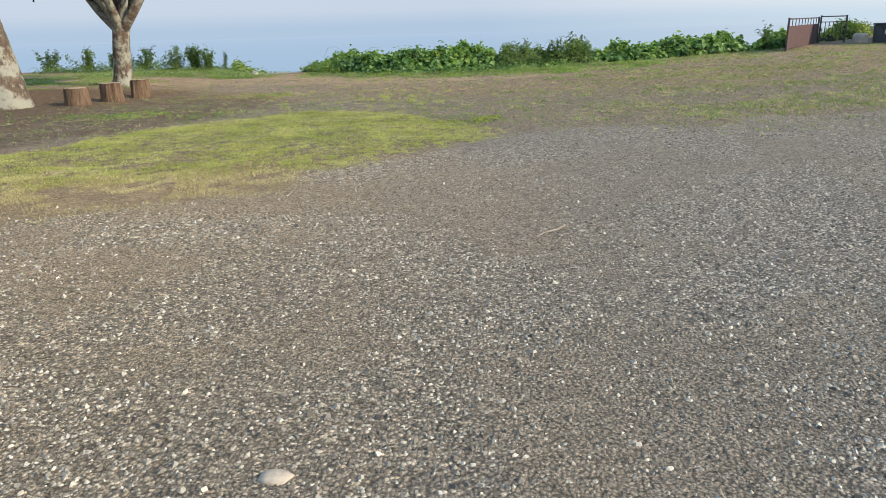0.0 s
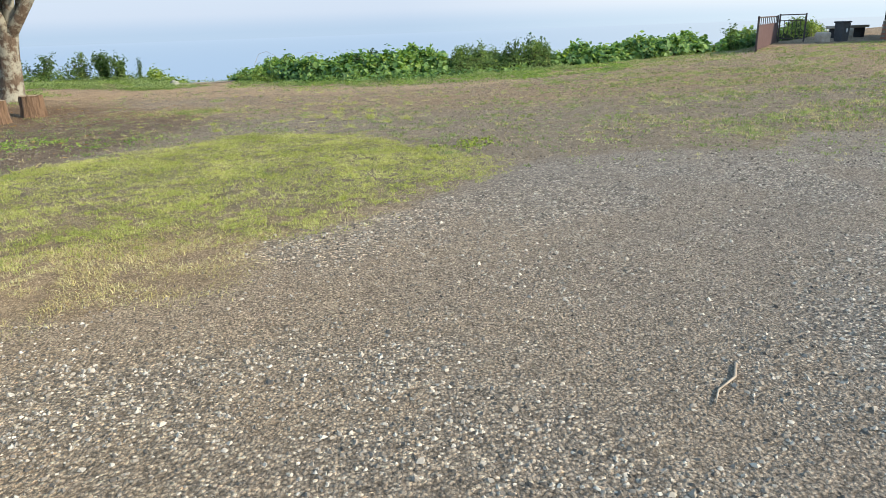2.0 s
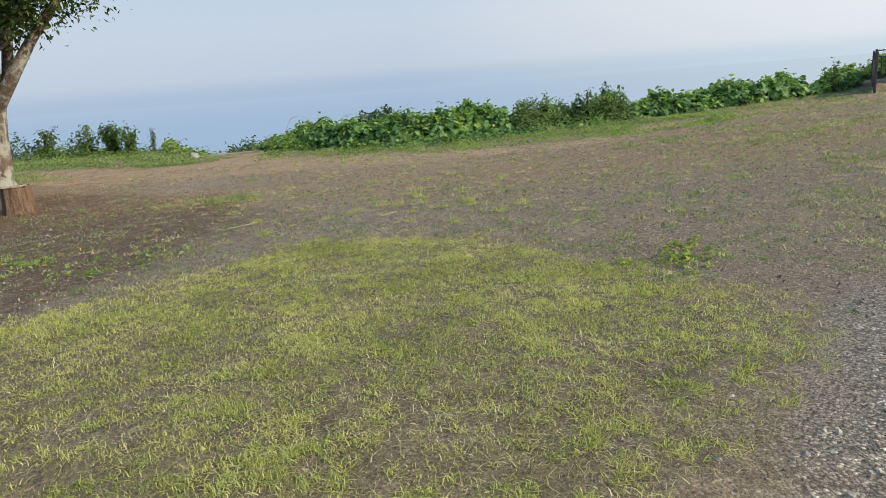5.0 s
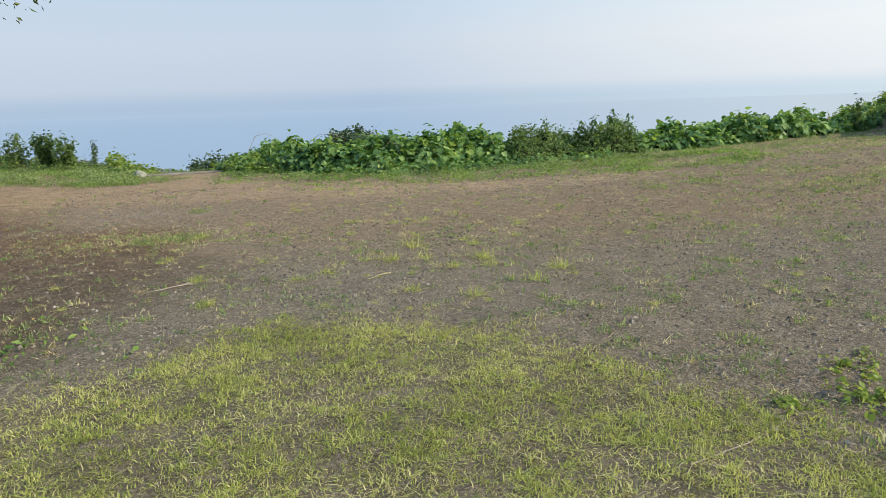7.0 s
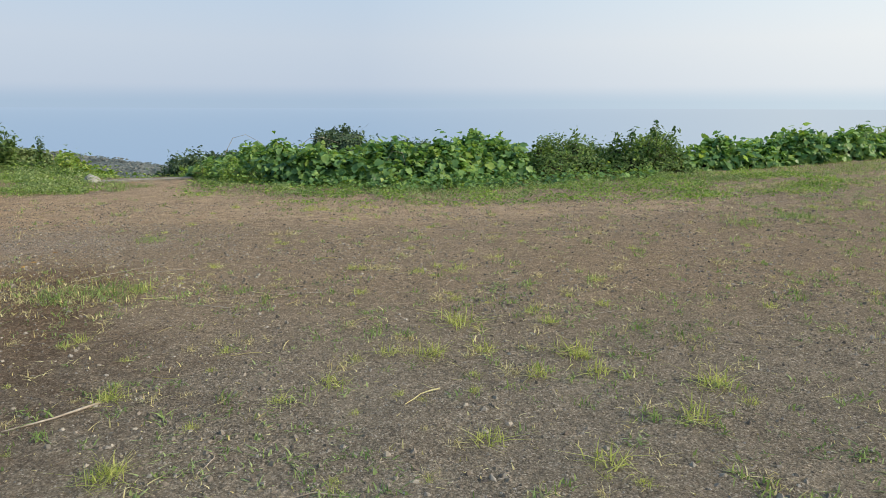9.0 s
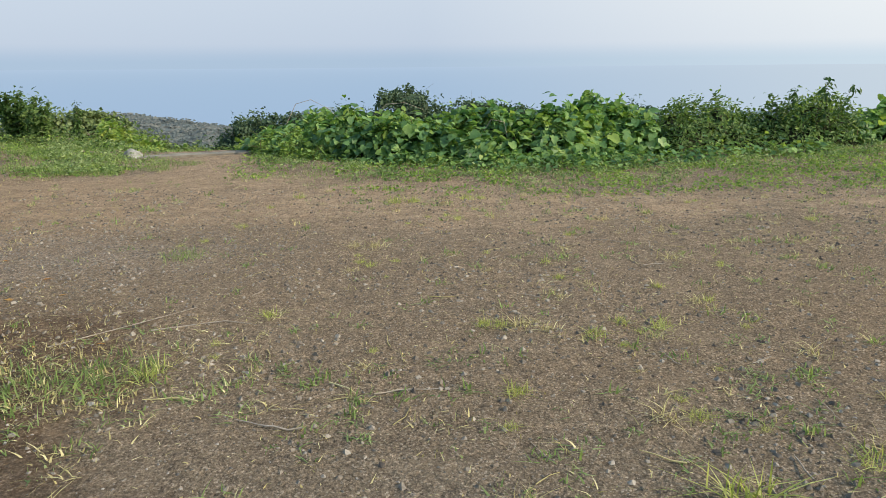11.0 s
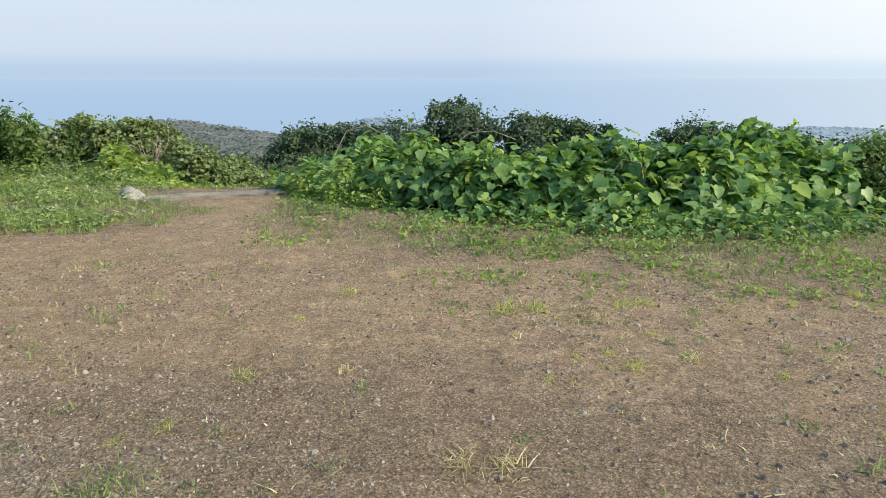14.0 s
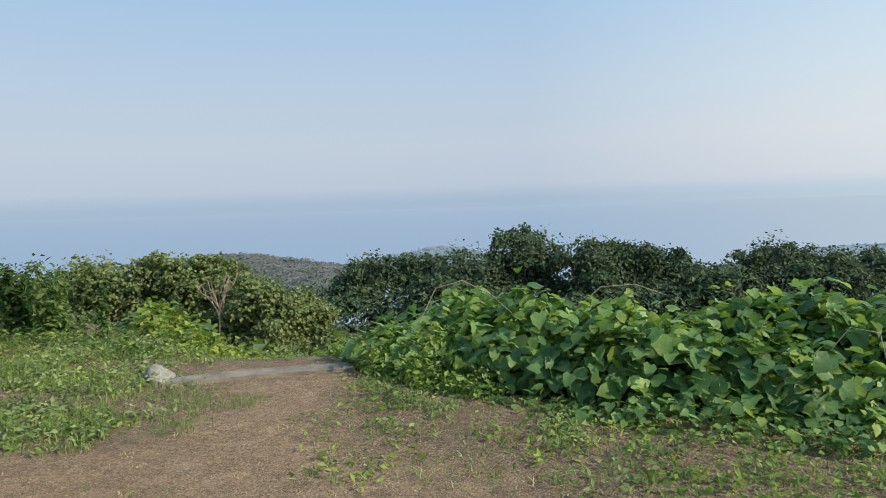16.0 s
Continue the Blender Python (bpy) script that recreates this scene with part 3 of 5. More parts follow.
def tree(name, place, label, balls, fork, trunk_r, n, size, mat, seed, lean=(0, 0), clump=0.28, limbs=None, sides=7, flare=1.45, leaf="slim"):
    """A tree: a tapered trunk with limbs into the crown, and a crown of many leaves. Balls are relative to the foot."""
    r = np.random.default_rng(seed)
    top = thing(name, place, label, "tree")
    f = np.array([lean[0], lean[1], fork])
    trunk = [np.array([0, 0, -0.25]), np.array([0, 0, 0.0]), np.array([0.02, 0, 0.12 * fork]), f * 0.35 + r.normal(0, 0.02, 3), f * 0.7 + r.normal(0, 0.02, 3), f]
    rad = [trunk_r * k for k in (flare + 0.1, flare, 0.5 + flare * 0.42, 1.0, 0.92, 0.95)]
    paths, radii = [trunk], [rad]
    for b in (limbs or balls):
        c = np.array(b[:3]) * np.array([0.92, 0.92, 1.0])
        path = limb(f - np.array([0, 0, 0.1 * fork]), c, 6, 0.05 * fork, r)
        r0 = trunk_r * 0.55
        paths.append(path)
        radii.append([r0 * (1 - 0.82 * t) for t in np.linspace(0, 1, 6)])
        for q in range(3):
            e = np.array(b[:3]) + r.normal(0, 0.55, 3) * np.array([b[3], b[3], b[4]])
            paths.append(limb(path[3 + (q % 2)], e, 5, 0, r))
            radii.append([r0 * 0.32 * (1 - 0.85 * t) for t in np.linspace(0, 1, 5)])
    VV, FF = tube(paths, radii, sides, 0.05, seed)
    child("trunk", mesh_of("trunk", VV, FF, BARK, True), top)
    P, N = clump_points(balls, n, r, clump)
    child("crown", leaves("crown", P, N, r, size, mat, leaf, 0.7), top)
    return top


def thicket(name, label, front, depth, tall, n, size, mat, seed, shape="slim", singles=0, place_label="", lump=0.35, mats=None, follow=False, core=True, bulge=0.0, shoot=1.0):
    """A long mound of leaves along a front line of (x, y); tall: (x, height) rows."""
    r = np.random.default_rng(seed)
    fx, fy = np.array([p[0] for p in front], float), np.array([p[1] for p in front], float)
    tx, th = np.array([p[0] for p in tall], float), np.array([p[1] for p in tall], float)
    top = thing(name, (0, 0, 0), label, "bush")

    def surface(u, v):
        y0 = np.interp(u, fx, fy)
        h = np.interp(u, tx, th) * (1.0 + lump * 2.2 * (fbm(u, v * depth, 1.5, seed, 3) - 0.5) + lump * 1.2 * (fbm(u, v * depth, 5, seed + 1, 2) - 0.5))
        y = y0 + depth * v
        prof = np.clip(np.sin(np.pi * np.clip(v, 0, 1) ** 0.72), 0, 1) ** 0.8
        ends = step(0, 0.5, u - fx[0]) * step(0, 0.4, fx[-1] - u)
        if follow:
            return u + 0 * v, y, height(u, y) + h * prof
        return u + 0 * v, y, height(u, y) * (y < 26.5) + np.maximum(height(u, np.minimum(y, 26.5)), -0.3) * (y >= 26.5) + h * prof * (0.25 + 0.75 * ends)

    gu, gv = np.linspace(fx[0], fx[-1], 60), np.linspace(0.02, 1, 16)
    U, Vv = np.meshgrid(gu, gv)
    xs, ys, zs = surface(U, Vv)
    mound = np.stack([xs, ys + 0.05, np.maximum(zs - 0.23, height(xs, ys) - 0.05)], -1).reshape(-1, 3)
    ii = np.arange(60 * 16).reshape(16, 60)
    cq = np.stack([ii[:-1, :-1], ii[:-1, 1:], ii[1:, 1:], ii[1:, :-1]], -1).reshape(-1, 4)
    # smooth sheet below the leaves whose dark colour imitates shaded hollows
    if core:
        child("undergrowth", mesh_of("undergrowth", mound, cq, SHADE_FILL, True), top, "mound under the leaves, coloured dark for shade")

    def where(m):
        u, v = r.uniform(fx[0], fx[-1], m), np.where(r.random(m) < 0.75, r.beta(1.2, 2.0, m), r.uniform(0, 1, m))
        x, y, z = surface(u, v)
        e = 0.03
        _, y2, z2 = surface(u, v + e)
        T = np.stack([np.zeros(m), y2 - y, z2 - z], -1)
        T /= np.linalg.norm(T, axis=1)[:, None] + 1e-9
        N = np.stack([r.normal(0, 0.25, m), -T[:, 2], T[:, 1]], -1) + np.array([0, 0, 0.35])
        deep = -np.abs(r.normal(0, 0.10, m)) + (r.random(m) < 0.16) * r.uniform(0, 0.17, m)
        swell = bulge * 2 * (fbm(x + 0.6 * y, z * 1.3 + 0.5 * y, 2.3, seed + 2, 3) - 0.5)
        return np.stack([x, y, z], -1) + N * (deep + swell)[:, None], N

    P, N = where(n)
    low, high = np.quantile(P[:, 2], 0.15), np.quantile(P[:, 2], 0.95)
    pick = r.random(n) < 0.14 + 0.5 * np.clip((P[:, 2] - low) / (high - low), 0, 1) * step(0.35, 0.6, fbm(P[:, 0], P[:, 1], 1.1, seed + 4, 3))
    droop = 1.4 if shape == "lobed" else 0.6
    child("foliage", leaves("foliage", P[~pick], N[~pick], r, size, mat, shape, 0.42, droop), top)["kind"] = "stuff"
    child("young_foliage", leaves("young_foliage", P[pick], N[pick], r, size * 0.78, mats or VINE_PALE, shape, 0.5, droop), top, "paler young leaves")["kind"] = "stuff"
    if singles:
        one = mesh_of("leaf", LOBED_V, LOBED_F, mat, True)
        two = mesh_of("leaf", LOBED_V, LOBED_F, mats or VINE_PALE, True)
        P, N = where(singles)
        P += N * 0.05
        D, B, M, s = leaf_frames(P, N, r, size * 1.2, 0.35, 1.4)
        for i in range(singles):
            m4 = Matrix([[D[i, k] * s[i], B[i, k] * s[i], M[i, k] * s[i], P[i, k]] for k in range(3)] + [[0, 0, 0, 1]])
            child("leaf", two if i % 4 == 0 else one, top, m=m4)
    paths, radii, Q = [], [], []
    for i in range(34):
        P1, _ = where(2)
        a = P1[0] + np.array([0, 0, -0.1])
        b = a + np.array([r.normal(0, 0.24), r.normal(0, 0.15), r.uniform(0.08, 0.32)]) * min(1.0, shoot)
        paths.append(limb(a, b, 5, 0.1 * shoot, r, 0.12))
        radii.append(np.linspace(0.005, 0.002, 5))
        for t in r.uniform(1.6, 4, 9):
            j = min(int(t), 3)
            Q.append(paths[-1][j] + (paths[-1][j + 1] - paths[-1][j]) * (t - j) + r.normal(0, 0.012, 3))
    Q = np.array(Q)
    child("shoot_leaves", leaves("shoot_leaves", Q, r.normal(0, 0.6, Q.shape) + np.array([0, -0.3, 0.7]), r, size * 0.55, mats or VINE_PALE, shape, 0.4), top, "small pale leaves on climbing shoots")["kind"] = "stuff"
    VV, FF = tube(paths, radii, 4)
    child("stems", mesh_of("stems", VV, FF, STEM), top, "thin winding vine stems")["kind"] = "stuff"
    return top


def plant(name, place, label, category, height_m, n_stem, n_leaf, size, mat, seed, spread=0.35, group="", shape="slim"):
    """An upright weed or sapling: thin stems with leaves up them."""
    r = np.random.default_rng(seed)
    top = thing(name, place, label, category, group)
    paths, radii, P, N = [], [], [], []
    for i in range(n_stem):
        a = r.uniform(0, 2 * np.pi)
        o = abs(r.normal(0, spread)) * height_m
        hh = height_m * r.uniform(0.6, 1.05)
        path = limb((r.normal(0, 0.04), r.normal(0, 0.04), -0.05), (math.cos(a) * o, math.sin(a) * o, hh), 7, 0.0, r, 0.07)
        paths.append(path)
        radii.append(np.linspace(0.008, 0.002, 7) * (0.5 + height_m / 2))
        t = r.uniform(0.2, 1.02, n_leaf) * 6
        for q in t:
            j = min(int(q), 5)
            p = path[j] + (path[j + 1] - path[j]) * (q - j)
            d = r.normal(0, 1, 3)
            P.append(p + d * size * 0.5)
            N.append(d * 0.4 + np.array([0, -0.2, 0.8]))
    VV, FF = tube(paths, radii, 5)
    child("stems", mesh_of("stems", VV, FF, STEM), top)
    child("leaves", leaves("leaves", np.array(P), np.array(N), r, size, mat, shape, 0.5), top)
    return top


# ---- trees and stumps at the edge of the field ----
def at_ground(x, y):
    return (x, y, float(ground_z(np.array([x]), np.array([y]))[0]))


tree("tree", at_ground(-10.1, 19.5), "spreading broadleaf tree with lichened bark behind log stumps",
     [(-0.6, 0.2, 5.2, 2.6, 1.7), (1.1, -0.2, 4.2, 1.5, 0.9), (0.9, -0.3, 3.1, 0.75, 0.5), (2.1, 0.0, 4.6, 1.15, 0.8), (-2.3, 0.3, 4.2, 1.6, 1.1), (-1.0, -0.8, 3.5, 1.2, 0.8), (0.3, 1.6, 4.4, 1.6, 1.2), (0.4, -1.5, 4.5, 1.4, 1.0), (3.0, 0.0, 4.75, 0.7, 0.45)],
     1.6, 0.25, 42000, 0.11, TREE_LEAF, 11, (0.2, 0), 0.24, sides=12)
tree("tree", at_ground(-10.33, 14.7), "thick leaning broadleaf trunk with pale lichen patches",
     [(-1.2, 0.2, 5.6, 2.2, 1.5), (-2.6, 0.3, 4.9, 1.6, 1.1), (-0.8, 1.4, 5.6, 1.5, 1.1), (-1.0, -1.6, 5.4, 1.6, 1.1)],
     2.6, 0.42, 9000, 0.12, TREE_LEAF, 12, (-0.36, 0), 0.24, sides=14, flare=1.2)


def stump(place, label, rad, tall, seed):
    r = np.random.default_rng(seed)
    top = thing("log_stump", place, label, "stump", "log stumps under the tree", rz=float(r.uniform(0, 360)))
    k, rows = 40, 7
    groove = 1 + 0.07 * np.clip(r.normal(0, 1, k), -1.6, 1.2) + 0.05 * np.sin(np.arange(k) * 2 * np.pi / k * 3 + seed)
    V, F = [], []
    for i in range(rows):
        t = i / (rows - 1)
        q = rad * (1.14 - 0.14 * min(1, t * 2.2)) if t < 0.98 else rad * 0.965
        for j in range(k):
            a = 2 * np.pi * j / k
            g = q * (groove[j] + 0.012 * r.normal())
            V.append((g * math.cos(a), g * math.sin(a), -0.06 + (tall + 0.06) * t + 0.012 * (t > 0.9) * r.normal()))
    for i in range(rows - 1):
        for j in range(k):
            a, b = i * k + j, i * k + (j + 1) % k
            F.append((a, b, b + k, a + k))
    child("bark", mesh_of("bark", V, F, STUMP_BARK, True), top)
    W, G = [(0, 0, tall + 0.002)], []
    for s in (0.5, 0.97):
        for j in range(k):
            a = 2 * np.pi * j / k
            g = rad * 0.965 * groove[j] * s
            W.append((g * math.cos(a), g * math.sin(a), tall + 0.004 * r.normal()))
    for j in range(k):
        G += [(0, 1 + j, 1 + (j + 1) % k), (1 + j, 1 + k + j, 1 + k + (j + 1) % k), (1 + j, 1 + k + (j + 1) % k, 1 + (j + 1) % k)]
    child("cut_top", mesh_of("cut_top", W, G, CUT_WOOD), top, "pale sawn top with cracks")
    return top


stump(at_ground(-8.95, 15.1), "short upright log stump with grooved brown bark", 0.25, 0.38, 1)
stump(at_ground(-8.55, 15.9), "flared log stump with deeply grooved bark", 0.24, 0.42, 2)
stump(at_ground(-8.35, 16.95), "log stump standing at the foot of a tree", 0.22, 0.42, 3)

# ---- the thicket along the brink ----
thicket("vine_thicket", "dense broad-leaved green vine thicket along the brink",
        [(-6.3, 25.6), (-5.3, 24.95), (-4.2, 24.35), (-3.1, 23.85), (-2.0, 23.55), (-1.0, 23.5), (0.0, 23.9), (1.1, 24.4)], 2.5,
        [(-6.3, 0.32), (-5.6, 0.42), (-4.5, 0.5), (-3.2, 0.52), (-1.5, 0.54), (-0.4, 0.58), (1.1, 0.52)], 15500, 0.112, VINE, 21, "lobed", 300, lump=0.65, bulge=0.2)
thicket("shrub_bank", "low dark fine-leaved scrub bank behind green verge",
        [(0.7, 24.2), (2.2, 24.5), (4.4, 24.4)], 2.0, [(0.7, 0.56), (2.0, 0.46), (3.2, 0.6), (4.4, 0.46)], 12000, 0.075, SCRUB_PALE, 22, "slim", mats=VINE_PALE, lump=0.8, bulge=0.1)
thicket("vine_bank", "sunlit green vines heaped along the far brink",
        [(3.6, 24.6), (6.0, 24.7), (8.0, 24.9), (9.9, 25.3)], 2.0, [(3.6, 0.3), (4.8, 0.42), (6.2, 0.4), (7.4, 0.55), (8.6, 0.42), (9.9, 0.36)], 6500, 0.12, VINE, 23, "lobed", mats=VINE_PALE, lump=0.9, bulge=0.12)
thicket("slope_vines", "yellow-green vines tumbling down the slope",
        [(-9.6, 27.0), (-8.6, 26.5), (-7.4, 26.3), (-6.3, 26.5), (-5.2, 26.9)], 3.0, [(-9.6, 0.4), (-8.9, 0.34), (-8.4, 0.26), (-7.4, 0.24), (-6.3, 0.34), (-5.2, 0.6)], 8000, 0.085, VINE_YELLOW, 24, "broad", mats=VINE_PALE, follow=True, lump=0.8, bulge=0.15)
thicket("low_weeds", "low small-leaved weeds spilling out before vines",
        [(-5.4, 24.6), (-4.3, 23.95), (-3.2, 23.35), (-2.0, 23.0), (-1.0, 22.9), (0.2, 23.2), (1.6, 23.7), (3.6, 23.8)], 1.0, [(-5.4, 0.06), (-4.0, 0.13), (-2.0, 0.16), (-0.6, 0.18), (1.0, 0.14), (3.6, 0.12)], 3600, 0.07, VINE, 26, "broad", mats=VINE_PALE, lump=1.0, core=False, shoot=0.4)
thicket("brink_weeds", "loose green weeds between shrubs on the brink",
        [(-18.0, 27.2), (-14.0, 26.4), (-11.0, 26.0), (-9.4, 25.8), (-8.3, 25.4)], 1.5, [(-18.0, 0.24), (-14.0, 0.26), (-11.0, 0.24), (-9.4, 0.14), (-8.3, 0.05)], 7000, 0.085, SCRUB_PALE, 27, "slim", mats=VINE_PALE, lump=1.0, core=False)
thicket("leafy_weeds", "small-leaved green weeds at the end of vines",
        [(-6.5, 25.9), (-5.8, 25.0), (-5.2, 24.6), (-4.6, 24.2)], 1.4, [(-6.5, 0.2), (-5.6, 0.36), (-4.6, 0.42)], 5200, 0.065, VINE_PALE, 25, "slim", mats=SCRUB_PALE, lump=0.8)

thicket("gate_vines", "green vines heaped against iron gate",
        [(10.15, 25.2), (11.0, 25.6), (11.7, 26.2), (12.5, 27.4)], 1.8, [(10.15, 0.25), (10.7, 0.36), (11.4, 0.42), (12.5, 0.4)], 3600, 0.10, VINE, 28, "lobed", mats=VINE_PALE, lump=0.7, bulge=0.1)
thicket("far_bank", "yellow-green weeds on the bank behind railing",
        [(13.3, 29.6), (14.6, 29.4), (16.2, 31.0), (19.5, 35.0)], 2.0, [(13.3, 0.4), (14.6, 0.55), (16.2, 0.6), (19.5, 0.5)], 4200, 0.11, VINE_YELLOW, 29, "slim", mats=SCRUB_PALE, lump=0.8)
plant("sapling", at_ground(3.45, 24.7), "spindly sapling with dark leaves above the scrub", "sapling", 1.2, 3, 70, 0.085, SCRUB, 31, 0.22)
plant("sapling", at_ground(2.8, 24.9), "spindly sapling with dark leaves above the scrub", "sapling", 0.95, 3, 60, 0.085, SCRUB, 32, 0.2)
plant("sapling", at_ground(10.4, 25.3), "leafy sapling leaning beside iron gate", "sapling", 0.9, 5, 60, 0.08, SCRUB, 33, 0.3)
for i, (x, y, h, s) in enumerate([(-10.2, 26.5, 0.66, 6), (-10.75, 26.6, 0.72, 8), (-11.5, 26.7, 0.8, 5), (-12.9, 26.9, 0.85, 7), (-11.0, 27.3, 0.7, 5), (-14.3, 27.2, 0.6, 5), (-15.6, 27.5, 0.8, 6), (-17.5, 28.0, 0.7, 5)]):
    plant("shrub", at_ground(x, y), "loose leafy green shrub on grassy brink", "shrub", h * 1.2, s + 5, 90, 0.085, SCRUB if i % 2 else SCRUB_PALE, 40 + i, 0.33, "shrubs on the brink")

plant("tall_weed", at_ground(-9.55, 26.5), "single tall feathery weed stalk on the brink", "weed", 0.74, 2, 160, 0.06, SCRUB, 91, 0.03)

# ---- stone and concrete edge at the path's end ----
bm = bmesh.new()
bmesh.ops.create_icosphere(bm, subdivisions=3, radius=1)
for v in bm.verts:
    for cut in ((0.5, -0.6, 0.62), (-0.75, -0.3, 0.6), (0.2, 0.5, 0.84), (0.9, -0.2, 0.1), (-0.3, -0.95, 0.1)):
        k = v.co.dot(Vector(cut).normalized()) - 0.72
        if k > 0:
            v.co -= Vector(cut).normalized() * k
    n3 = noise.noise(v.co * 1.4 + Vector((3, 1, 2))) * 0.16 + noise.noise(v.co * 4) * 0.06
    v.co = Vector((v.co.x * 0.21, v.co.y * 0.14, v.co.z * 0.19)) * (1 + n3 * 1.3)
thing("boulder", at_ground(-7.95, 24.95), "pale weathered boulder in grass beside the path", "rock", rz=-25, data=bm_mesh("boulder", bm, ROCK, True))
bm = bmesh.new()
rows = [(-7.75, 24.72), (-7.3, 24.98), (-6.8, 25.2), (-6.1, 25.42)]
prev = None
for i, (x, y) in enumerate(rows):
    g = height(np.array([x]), np.array([24.6]))[0]
    sec = [bm.verts.new(p) for p in ((x, y - 0.04, g - 0.2), (x - 0.01, y - 0.05, g + 0.035), (x - 0.03, y + 0.15, g + 0.045 + 0.01 * (i % 2)), (x - 0.04, y + 0.18, g - 0.5))]
    if prev:
        for j in range(4):
            bm.faces.new((prev[j], prev[(j + 1) % 4], sec[(j + 1) % 4], sec[j]))
    else:
        bm.faces.new(sec[::-1])
    prev = sec
bm.faces.new(prev)
thing("concrete_kerb", (0, 0, 0), "worn concrete edging across the path's end", "kerb", data=bm_mesh("concrete_kerb", bm, CONCRETE))

# ---- gate, bin, seats and shelter at the far side ----
GA, GM, GB = Vector((10.35, 23.6, 0.42)), Vector((13.5, 28.4, 0.46)), Vector((14.35, 27.95, 0.46))


def railing(name, a, b, label, panel):
    d = b - a
    n, ang = d.length, math.degrees(math.atan2(d.y, d.x))
    top = thing(name, tuple(a), label, "gate", rz=ang)
    for x in (0.0, n - 0.05):
        child("post", bm_mesh("post", slab((x, -0.03, -0.15), (x + 0.06, 0.03, 1.06), 0.006), IRON), top)
    child("rail", bm_mesh("rail", slab((0.06, -0.02, 1.0), (n - 0.05, 0.02, 1.04), 0.005), IRON), top)
    if panel:
        child("panel", bm_mesh("panel", slab((0.062, -0.015, 0.06), (n - 0.052, 0.015, 0.80), 0.004), RUST_PAINT), top, "red-brown solid lower panel")
        lo, k = 0.80, 9
    else:
        child("rail", bm_mesh("rail", slab((0.06, -0.018, 0.80), (n - 0.05, 0.018, 0.83), 0.004), IRON), top)
        child("rail", bm_mesh("rail", slab((0.06, -0.018, 0.16), (n - 0.05, 0.018, 0.19), 0.004), IRON), top)
        lo, k = 0.19, 5
    for i in range(1, k + 1):
        x = 0.06 + (n - 0.11) * i / (k + 1)
        child("bar", bm_mesh("bar", slab((x - 0.012, -0.012, lo), (x + 0.012, 0.012, 1.0 if panel else 0.80), 0.003), IRON), top)
    return top


railing("iron_gate", GA, GM, "iron gate leaf with solid red-brown panel and short bars", True)
railing("iron_railing", GM + (GB - GM).normalized() * 0.04, GB, "open rusted iron railing with upright bars", False)

bin_top = thing("litter_bin", (15.1, 26.9, 0.46), "dark grey square litter bin on bare ground", "bin", rz=20)
bin_top.scale = (0.72, 0.72, 0.8)
bm = slab((-0.27, -0.25, 0.0), (0.27, 0.25, 0.86), 0.03)
for v in bm.verts:
    k = 0.86 + 0.14 * v.co.z / 0.86
    v.co.x, v.co.y = v.co.x * k, v.co.y * k
child("body", bm_mesh("body", bm, BIN_GREY), bin_top)
child("lid", bm_mesh("lid", slab((-0.30, -0.28, 0.862), (0.30, 0.28, 0.93), 0.02), BIN_GREY), bin_top)
child("sticker", bm_mesh("sticker", slab((-0.02, -0.262, 0.45), (0.06, -0.249, 0.62), 0), WHITE), bin_top, "small white sticker")
for x, y, sx, sy, sz, rz in ((14.3, 26.7, 0.45, 0.36, 0.4, 15), (18.2, 31.2, 0.5, 0.4, 0.4, 40)):
    bm = slab((-sx / 2, -sy / 2, -0.03), (sx / 2, sy / 2, sz), 0.05)
    bmesh.ops.subdivide_edges(bm, edges=bm.edges[:], cuts=2, use_grid_fill=True)
    for v in bm.verts:
        v.co += Vector([noise.noise(v.co * 5 + Vector((k * 9, x, 0))) * 0.025 for k in range(3)])
    thing("stone_block", (x, y, 0.46), "rough pale stone block used as a seat", "stone block", "stone seats", rz=rz, data=bm_mesh("stone_block", bm, SEAT_STONE, True))
bench = thing("bench", (17.0, 29.6, 0.5), "pale stone bench on dark legs", "bench", rz=12)
child("seat", bm_mesh("seat", slab((-0.85, -0.22, 0.40), (0.85, 0.22, 0.50), 0.015), SEAT_STONE), bench)
for x in (-0.6, 0.6):
    child("leg", bm_mesh("leg", slab((x - 0.1, -0.18, -0.04), (x + 0.1, 0.18, 0.40), 0.01), DARK_WOOD), bench)

hut = thing("shelter", (16.4, 26.7, 0.44), "dark timber shelter on a brick base with wide eaves", "shelter", rz=-42)
child("wall", bm_mesh("wall", slab((0.08, 0.08, 0.74), (7.0, 5.0, 2.55), 0.01), DARK_WOOD), hut, "dark stained timber wall")
child("brick_base", bm_mesh("brick_base", slab((0.03, 0.03, -0.2), (7.05, 5.05, 0.735), 0.005), CONCRETE), hut)
for i in range(9):
    child("board", bm_mesh("board", slab((0.05, 0.062, 0.76 + i * 0.2), (7.0, 0.0785, 0.945 + i * 0.2), 0.004), DARK_WOOD), hut)
    child("board", bm_mesh("board", slab((0.062, 0.05, 0.76 + i * 0.2), (0.0785, 5.0, 0.945 + i * 0.2), 0.004), DARK_WOOD), hut)
bm = bmesh.new()
lo = [bm.verts.new(p) for p in ((-0.75, -0.75, 2.56), (7.8, -0.75, 2.56), (7.8, 5.8, 2.56), (-0.75, 5.8, 2.56))]
up = [bm.verts.new((v.co.x, v.co.y, 2.72)) for v in lo]
rg = [bm.verts.new(p) for p in ((2.4, 2.5, 4.0), (4.6, 2.5, 4.0))]
bm.faces.new(lo[::-1])
